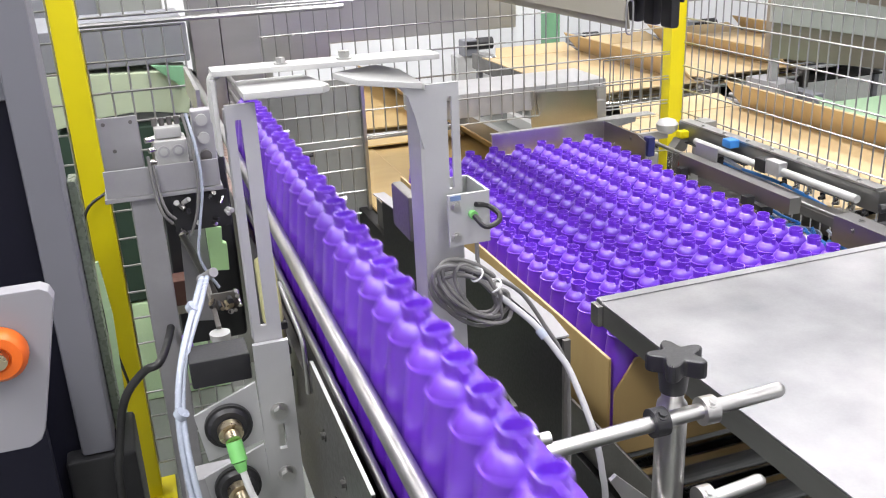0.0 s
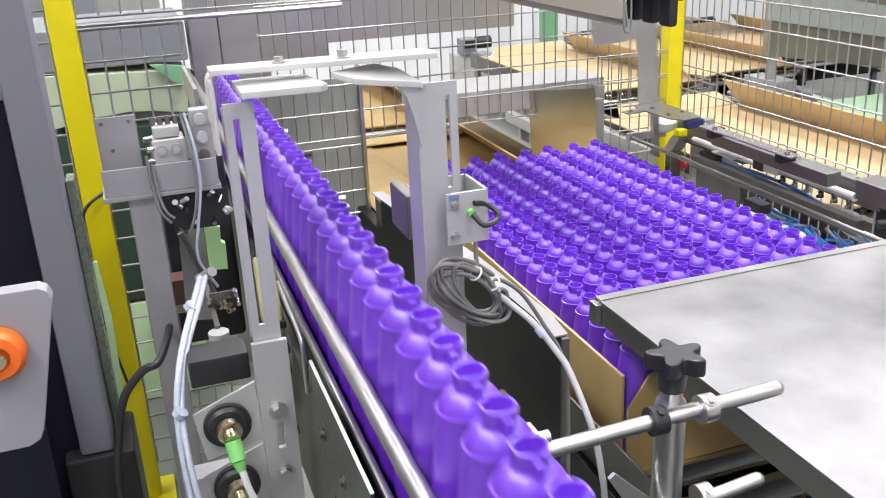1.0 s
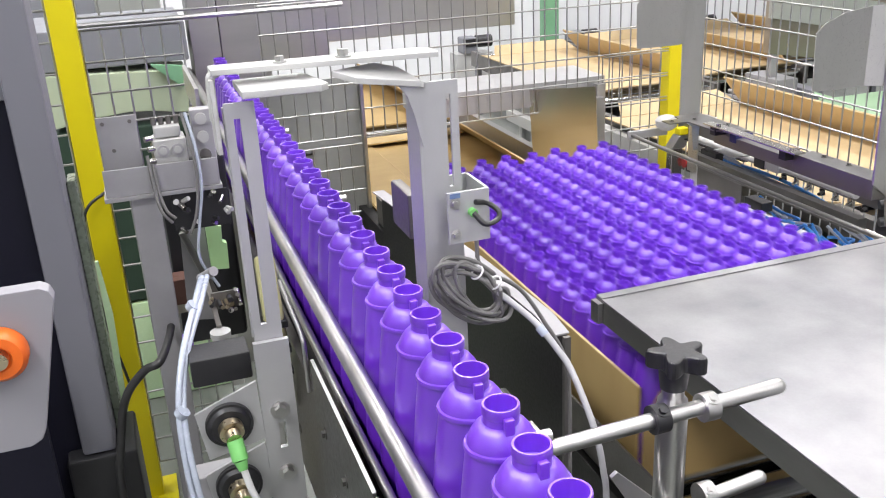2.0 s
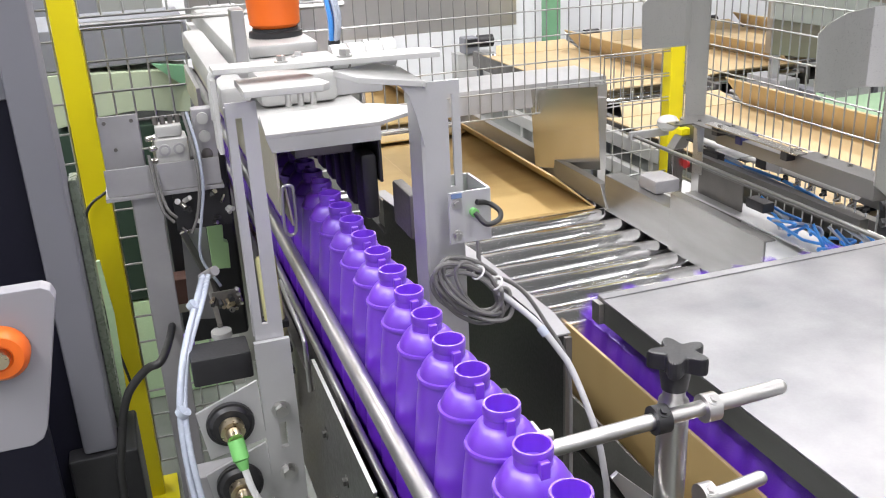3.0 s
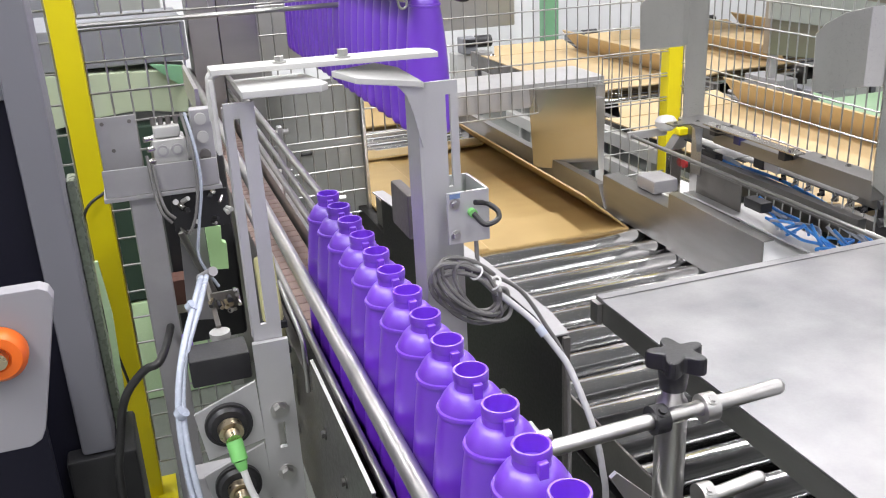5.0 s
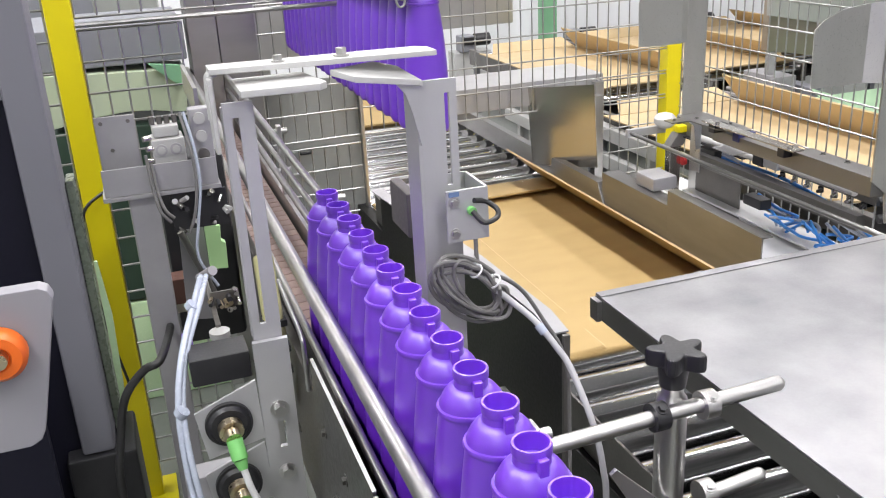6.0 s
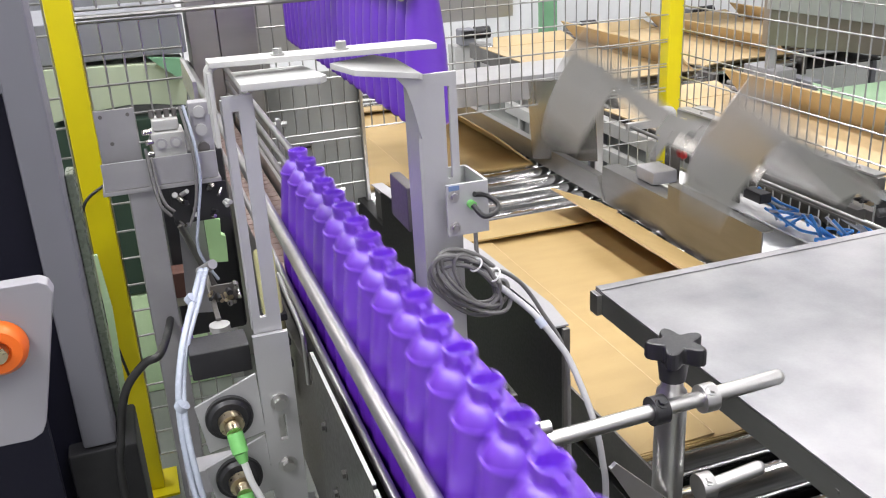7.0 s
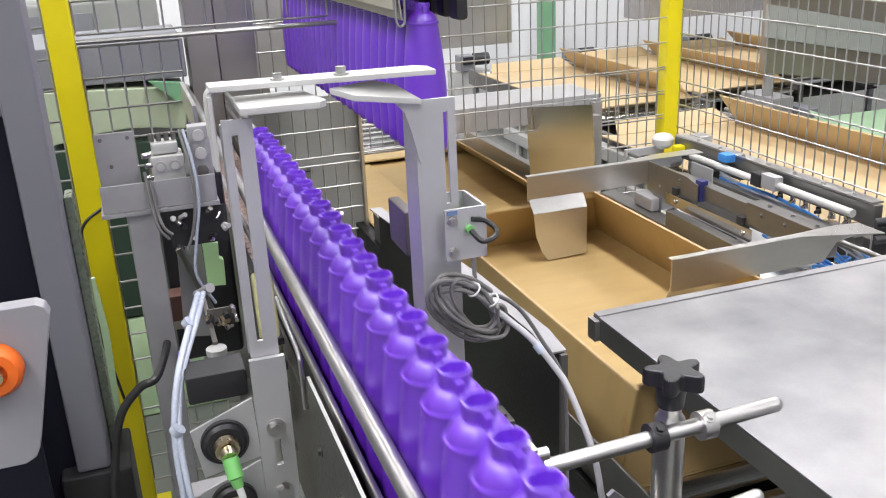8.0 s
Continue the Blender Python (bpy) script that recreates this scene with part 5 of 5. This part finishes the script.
# ---- behind the left fence ----
def build_left_background():
    m = thing("green_machine", (0.0, 3.1, 0), "pale green and grey machine behind the wire fence", "machine")
    part("pale_cover", prism(bm_new(), [(-0.25, 3.0, 1.155), (0.172, 3.0, 1.135), (0.160, 3.0, 1.0), (0.11, 3.0, 1.005), (0.06, 3.0, 1.014), (-0.02, 3.0, 1.02), (-0.12, 3.0, 1.012), (-0.25, 3.0, 0.99)], (0, 0.2, 0), 0.004), TUB_GREEN, m)
    part("grey_hood", box(bm_new(), -0.3, 0.185, 3.02, 3.5, 1.162, 1.285, 0.006), GREY_PAINT, m)
    part("green_side", prism(bm_new(), [(0.062, 2.97, 1.165), (0.160, 2.97, 1.152), (0.152, 2.97, 1.085)], (0, 0.025, 0)), GREEN_PAINT, m)
    part("dark_base", box(bm_new(), -0.3, 0.2, 3.0, 3.6, 0.38, 0.975, 0.01), DEEP_GREEN, m)
    # Pale lower block paints the green-white light low behind the mesh.
    part("light_base", box(bm_new(), -0.3, 0.2, 3.0, 3.6, 0, 0.375, 0.01), GREEN_GLOW, m)
    part("brown_block", box(bm_new(), 0.05, 0.11, 2.93, 2.995, 0.70, 0.80, 0.004), BEIGE, m)
    b = thing("grey_machine_block", (-0.3, 4.6, 0), "grey machine housing with pale panels behind the fence", "machine")
    part("block_body", box(bm_new(), -1.1, 0.18, 4.4, 5.0, 0, 1.33, 0.02), SHEET_GREY, b)
    part("block_panel", box(bm_new(), -0.9, -0.1, 4.39, 4.398, 1.0, 1.28, 0.004), GREY_PAINT, b)
    part("block_pipe", rod(bm_new(), (-0.8, 4.5, 1.40), (0.15, 4.5, 1.40), 0.04, 16), STEEL, b)
    part("block_beam", prism(bm_new(), [(-0.6, 4.5, 1.34), (-0.5, 4.5, 1.34), (0.1, 4.5, 1.75), (0.0, 4.5, 1.75)], (0, 0.06, 0)), GREEN_PAINT, b)
    c = thing("steel_column", (0.33, 3.2, 0), "dull stainless machine column", "column")
    part("left_face", box(bm_new(), 0.205, 0.30, 3.14, 3.3, 0, 2.4, 0.004), COLUMN_STEEL, c)
    part("right_face", box(bm_new(), 0.303, 0.43, 3.16, 3.3, 0, 2.4, 0.004), COLUMN_STEEL, c)
    h = thing("steel_housing", (1.1, 4.2, 0), "long stainless machine housing behind the fence", "machine")
    part("panel", box(bm_new(), 0.50, 0.85, 4.0, 4.3, 0.95, 2.2, 0.005), STEEL, h)
    part("panel", box(bm_new(), 0.853, 1.81, 4.15, 4.4, 1.015, 2.2, 0.005), STEEL, h)
    part("support", box(bm_new(), 0.55, 0.6, 4.1, 4.15, 0, 0.95), STEEL, h)
    s = thing("panel_sheet", (0.6, 3.44, 0.2), "grey plastic guard sheet behind the fence", "machine guard")
    part("sheet", box(bm_new(), 0.36, 0.832, 3.43, 3.44, 0.2, 0.98, 0.002), SHEET_GREY, s)
    part("handle", hose(bm_new(), [(0.58, 3.43, 0.70), (0.58, 3.416, 0.70), (0.62, 3.416, 0.70), (0.62, 3.43, 0.70)], 0.006, 8), BLACK_PLASTIC, s)


build_left_background()


# ---- lanes, trays and machines beyond the right fence ----
def lane(x0, x1, y0, y1, z):
    ln = thing("roller_lane", ((x0 + x1) / 2, (y0 + y1) / 2, 0), "grey steel roller lane carrying card trays", "conveyor", "roller lanes")
    for x in (x0, x1):
        part("side_rail", box(bm_new(), x - 0.02, x + 0.02, y0, y1, z - 0.10, z + 0.015, 0.003), DARK_STEEL, ln)
    part("belly_pan", box(bm_new(), x0 + 0.02, x1 - 0.02, y0, y1, z - 0.12, z - 0.11), PAN_BLACK, ln)
    n = int((y1 - y0) / 0.12)
    r0 = part("roller", rod(bm_new(), (x0 + 0.02, y0 + 0.05, z - 0.025), (x1 - 0.02, y0 + 0.05, z - 0.025), 0.024, 12), ROLLER_STEEL, ln, pivot=((x0 + x1) / 2, y0 + 0.05, z - 0.025))
    for k in range(1, n):
        again(r0, ((x0 + x1) / 2, y0 + 0.05 + 0.12 * k, z - 0.025))
    for x in (x0, x1):
        for y in (y0 + 0.1, y1 - 0.1):
            part("leg", box(bm_new(), x - 0.02, x + 0.02, y - 0.02, y + 0.02, 0, z - 0.1), GREY_PAINT, ln)


def far_tray(x0, x1, y0, y1, z, h=0.17):
    """An unglued tray: the right wall leans in over the floor, the left one lies nearly flat."""
    t = thing("card_tray", (x0, y0, z), "empty unglued card tray waiting on a side lane, brighter lighting in its colour", "tray", "card trays")
    part("tray_floor", box(bm_new(), x0, x1, y0, y1, z, z + 0.008), CARD_LIT, t)
    part("tray_wall", prism(bm_new(), [(x1, y0 + 0.02, z + 0.009), (x1, y1 - 0.02, z + 0.009), (x1 - 0.15, y1 - 0.05, z + h), (x1 - 0.15, y0 + 0.05, z + h)], (0.005, 0, 0.006)), CARD_LIT, t)
    part("tray_wall", prism(bm_new(), [(x0, y0 + 0.02, z + 0.009), (x0, y1 - 0.02, z + 0.009), (x0 - 0.12, y1 - 0.05, z + 0.03), (x0 - 0.12, y0 + 0.05, z + 0.03)], (0, 0, 0.007)), CARD_LIT, t)
    part("tray_flap", prism(bm_new(), [(x0 + 0.01, y0 - 0.002, z + 0.004), (x1 - 0.01, y0 - 0.002, z + 0.004), (x1 - 0.05, y0 - 0.14, z + 0.05), (x0 + 0.05, y0 - 0.14, z + 0.05)], (0, 0.002, 0.007)), CARD_LIT, t)
    part("tray_flap", prism(bm_new(), [(x0 + 0.01, y1 + 0.002, z + 0.004), (x1 - 0.01, y1 + 0.002, z + 0.004), (x1 - 0.06, y1 + 0.12, z + 0.06), (x0 + 0.06, y1 + 0.12, z + 0.06)], (0, 0.002, 0.007)), CARD_LIT, t)
    part("corner_flap", prism(bm_new(), [(x1 - 0.09, y0 + 0.02, z + 0.012), (x1 - 0.012, y0 + 0.02, z + 0.012), (x1 - 0.03, y0 + 0.13, z + 0.11)], (0.004, 0.004, 0.004)), CARD_LIT, t)


def build_right_background():
    lane(2.42, 3.24, 1.6, 4.45, 0.45)
    far_tray(2.44, 3.20, 2.55, 4.22, 0.452)
    lane(2.56, 3.34, 4.62, 6.7, 0.47)
    far_tray(2.60, 3.30, 4.78, 6.38, 0.472, 0.16)
    lane(3.38, 4.10, 4.75, 6.7, 0.48)
    far_tray(3.41, 4.07, 4.86, 6.45, 0.482, 0.14)
    lane(4.14, 4.95, 4.95, 6.7, 0.48)
    far_tray(4.2, 4.9, 5.2, 6.5, 0.482, 0.14)
    for x0, x1, z in ((2.30, 2.36, 0.44), (2.28, 2.33, 0.30)):
        r = thing("lane_rail", (x0, 3.5, 0), "pale painted side rail running beside the lanes", "rail", "lane rails")
        part("rail", box(bm_new(), x0, x1, 3.5, 5.4, z - 0.07, z, 0.004), WHITE_METAL, r)
        for y in (3.7, 5.2):
            part("leg", box(bm_new(), x0 + 0.01, x1 - 0.01, y - 0.02, y + 0.02, 0, z - 0.0705), WHITE_METAL, r)
    p = thing("steel_cabinet", (3.53, 4.3, 0), "wide dull stainless cabinet with a bolted rail beyond the side lane", "cabinet")
    bm = prism(bm_new(), [(3.42, 4.28, 0.70), (4.9, 4.28, 0.44), (4.9, 4.28, 1.6), (3.42, 4.28, 1.6)], (0, 0.05, 0), 0.004)
    part("cabinet_body", bm, BROWN_REFLECT_STEEL, p)
    bm = prism(bm_new(), [(3.40, 4.262, 0.90), (4.9, 4.262, 0.60), (4.9, 4.262, 0.78), (3.40, 4.262, 1.08)], (0, 0.0175, 0), 0.002)
    for k in range(12):
        bolt(bm, (3.46 + 0.115 * k, 4.262, 0.99 - 0.023 * k), (0, -1, 0), 0.011, 0.006)
    part("bolted_rail", bm, SHEET_GREY, p, "grey bolted rail across the cabinet")
    for x in (3.45, 4.8):
        part("cabinet_leg", box(bm_new(), x, x + 0.05, 4.285, 4.325, 0, 0.75 if x < 4 else 0.5, 0.003), VALVE_GREY, p)
    part("lower_box", box(bm_new(), 3.44, 3.58, 4.2, 4.5, 0.42, 0.56, 0.008), VALVE_GREY, p)
    part("lower_box", box(bm_new(), 3.60, 3.68, 4.1, 4.4, 0.40, 0.50, 0.008), GREY_PAINT, p)
    for k in range(4):
        part("grey_tube", rod(bm_new(), (3.30 + 0.04 * k, 4.5, 0.44 + 0.02 * k), (3.30 + 0.05 * k, 3.9, 0.46), 0.014, 12), DULL_TUBE, p)
    hs = thing("grey_housing", (4.3, 5.5, 0), "long grey bolted machine housing over the lanes", "machine")
    bm = box(bm_new(), 3.80, 5.4, 6.2, 6.5, 0.80, 1.05, 0.006)
    for k in range(8):
        bolt(bm, (3.9 + 0.18 * k, 6.2, 0.95), (0, -1, 0), 0.012, 0.008)
    part("housing_body", bm, VALVE_GREY, hs)
    part("housing_leg", box(bm_new(), 5.3, 5.36, 6.3, 6.36, 0, 0.80), VALVE_GREY, hs)
    part("housing_leg", box(bm_new(), 4.11, 4.135, 6.3, 6.36, 0, 0.80), VALVE_GREY, hs)
    g = thing("green_pallet_stack", (3.8, 3.3, 0), "pale green plastic sheets stacked beyond the lane", "sheet stack")
    for k in range(6):
        part("sheet", box(bm_new(), 3.30 + 0.012 * (k % 3), 4.4, 2.6 + 0.02 * (k % 2), 3.92 + 0.02 * (k % 3), 0.22 + 0.045 * k, 0.26 + 0.045 * k, 0.004), PALE_GREEN, g)
    part("folded_corner", prism(bm_new(), [(3.34, 3.5, 0.487), (3.60, 3.86, 0.487), (3.42, 3.9, 0.55), (3.33, 3.72, 0.54)], (0, 0, 0.004)), PALE_GREEN, g)
    part("pallet", box(bm_new(), 3.32, 4.4, 2.6, 3.9, 0, 0.219, 0.005), GREY_PAINT, g)
    for x, z in ((2.70, 0.41), (3.68, 0.37), (4.86, 0.39)):
        mt = thing("lane_motor", (x, 7.0, 0), "small dark gear motor on a white stand by the wall", "motor")
        part("stand", box(bm_new(), x - 0.16, x + 0.16, 7.03, 7.2, 0, z, 0.004), WHITE_METAL, mt)
        part("gearbox", box(bm_new(), x - 0.11, x + 0.02, 7.0, 7.14, z + 0.001, z + 0.13, 0.01), GREY_PAINT, mt)
        part("motor_can", rod(bm_new(), (x + 0.021, 7.05, z + 0.09), (x + 0.15, 7.05, z + 0.09), 0.05, 20), BLACK_PLASTIC, mt)
        part("terminal_box", box(bm_new(), x - 0.09, x + 0.0, 6.99, 6.998, z + 0.06, z + 0.12, 0.002), BLACK_PLASTIC, mt)
    gp = thing("green_post", (3.53, 7.36, 0), "green painted pillar against the white wall", "post")
    part("pillar", box(bm_new(), 3.47, 3.60, 7.3, 7.42, 0, 1.3, 0.006), GREEN_PAINT, gp)


build_right_background()


# ---- what moves ----
def line_shift(t):
    """How far the bottle line has run past its resting place, in pitches."""
    keys = [(0.0, -8.5), (0.5, -5.0), (1.0, -2.0), (1.2, -0.72), (1.3, -0.22), (1.4, -0.03), (1.5, 0.0), (6.4, 0.0), (6.5, 0.25), (6.6, 0.9), (6.7, 1.45), (7.0, 3.45), (7.5, 6.8), (7.8, 8.4), (8.0, 9.6)]
    for (a, u), (b, v) in zip(keys, keys[1:]):
        if t <= b:
            return PITCH * (u + (v - u) * (t - a) / (b - a))
    return PITCH * keys[-1][1]


# gripper offsets from its pick-up place
GRIP = [(0.0, 0.92, 0.60, 0.13), (1.7, 0.92, 0.60, 0.13), (2.0, 0.80, 0.50, 0.26), (2.4, 0.20, 0.12, 0.24), (2.65, 0.0, 0.0, 0.03), (2.8, 0.0, 0.0, -0.02), (3.2, 0.0, 0.0, -0.024), (3.3, 0.0, 0.0, -0.016), (3.4, 0.0, 0.0, 0.0),
        (3.5, 0.0, 0.0, 0.015), (3.6, 0.0, 0.0, 0.04), (3.7, 0.0, 0.0, 0.08), (3.8, 0.0, 0.0, 0.115), (3.9, 0.005, 0.01, 0.15), (4.0, 0.03, 0.05, 0.20), (4.1, 0.12, 0.16, 0.255), (4.2, 0.23, 0.30, 0.27), (4.3, 0.31, 0.40, 0.262), (4.4, 0.319, 0.404, 0.25), (4.5, 0.319, 0.404, 0.247), (8.0, 0.319, 0.404, 0.247)]


def motions():
    gx, gy, gz = BASE[robot_gripper.name]
    walk(robot_gripper, [(t, pose(gx + a, gy + b, gz + c)) for t, a, b, c in GRIP])
    line_times = [0.0, 0.5, 1.0, 1.2, 1.3, 1.4, 1.5, 6.4, 6.5, 6.6, 6.7, 7.0, 7.5, 7.8, 8.0]
    for n, ob in line_bottles:
        x, y, z = ob.matrix_world.translation
        turn = math.degrees(ob.matrix_world.to_euler().z)
        if n >= 12:
            rows = [(t, pose(x, y + line_shift(t), z, 0, 0, turn)) for t in line_times if t <= 1.5]
            rows += [(t, pose(x + a, y + b, z + c, 0, 0, turn)) for t, a, b, c in GRIP if t >= 3.4]
        else:
            rows = [(t, pose(x, y + line_shift(t), z, 0, 0, turn)) for t in line_times]
        walk(ob, rows)
    full = [(0.0, 0.06, 0.012), (0.3, 0.05, 0.01), (0.9, 0.0, 0.0), (1.8, 0.0, 0.0), (2.1, -0.12, 0.0), (2.8, -0.96, 0.0), (3.0, -1.21, 0.0), (3.3, -1.62, 0.0), (3.7, -2.0, 0.0), (4.4, -3.2, 0.0), (8.0, -3.2, 0.0)]
    tx, ty, tz = BASE[tray_full.name]
    walk(tray_full, [(t, pose(tx, ty + d, tz + e)) for t, d, e in full])
    for ob in case_bottles:
        x, y, z = ob.matrix_world.translation
        turn = math.degrees(ob.matrix_world.to_euler().z)
        walk(ob, [(t, pose(x, y + d, z + e, 0, 0, turn)) for t, d, e in full])
    nxt = [(0.0, 1.56), (4.3, 1.56), (4.5, 1.53), (4.7, 1.47), (5.8, 0.62), (6.0, 0.48), (6.2, 0.33), (6.4, 0.17), (6.6, 0.05), (6.8, 0.0), (8.0, 0.0)]
    walk(tray_next, [(t, pose(tx, ty + d, tz)) for t, d in nxt])
    third = [(0.0, 3.3), (6.0, 3.3), (6.4, 3.0), (6.6, 2.75), (6.8, 2.4), (7.0, 2.1), (7.2, 1.8), (7.4, 1.62), (7.6, 1.56), (8.0, 1.56)]
    walk(tray_third, [(t, pose(tx, ty + d, tz)) for t, d in third])
    # folded walls: left, right, near, far, in degrees from upright
    folds = [(0.0, (88, 50, 86, 84)), (6.6, (88, 50, 86, 84)), (6.8, (88, 66, 86, 84)), (7.55, (88, 66, 86, 84)), (7.7, (64, 50, 82, 80)), (7.8, (38, 36, 62, 72)), (7.9, (18, 30, 30, 52)), (8.0, (9, 27, 9, 36))]
    for k in range(4):
        walk(walls_next[k], [(t, wall_pose(tray_next, walls_next, k, a[k])) for t, a in folds])
        still = folds[0][1][k]
        walk(walls_third[k], [(t, wall_pose(tray_third, walls_third, k, still)) for t in (0.0, 8.0)])
    fx, fy, fz = BASE[folding_frame.name]
    swing = [(0.0, 0), (0.2, 3), (0.3, 9), (0.4, 14), (0.5, 18), (0.6, 30), (0.7, 47), (0.8, 68), (0.9, 80), (1.0, 86), (1.2, 89), (1.5, 90), (6.6, 90), (6.8, 87), (6.9, 74), (7.0, 38), (7.1, 6), (7.2, 0), (8.0, 0)]
    walk(folding_frame, [(t, pose(fx, fy, fz + max(0.0, 0.02 - 0.03 * t), 0, a, 0)) for t, a in swing])
    # the arms stand apart on the shaft at first and close up once the frame is raised
    far = [(0.0, 0.345), (0.9, 0.33), (1.0, 0.30), (1.5, 0.205), (1.7, 0.11), (2.2, 0.04), (2.8, 0.025), (6.6, 0.02), (7.0, 0.0), (8.0, 0.0)]
    near = [(0.0, -0.345), (0.8, -0.33), (1.0, -0.27), (1.3, -0.10), (1.5, -0.01), (1.7, 0.0), (8.0, 0.0)]
    for arm, rows in zip(folding_arms, (far, near)):
        walk(arm, [(t, pose(0, d, 0)) for t, d in rows])


motions()
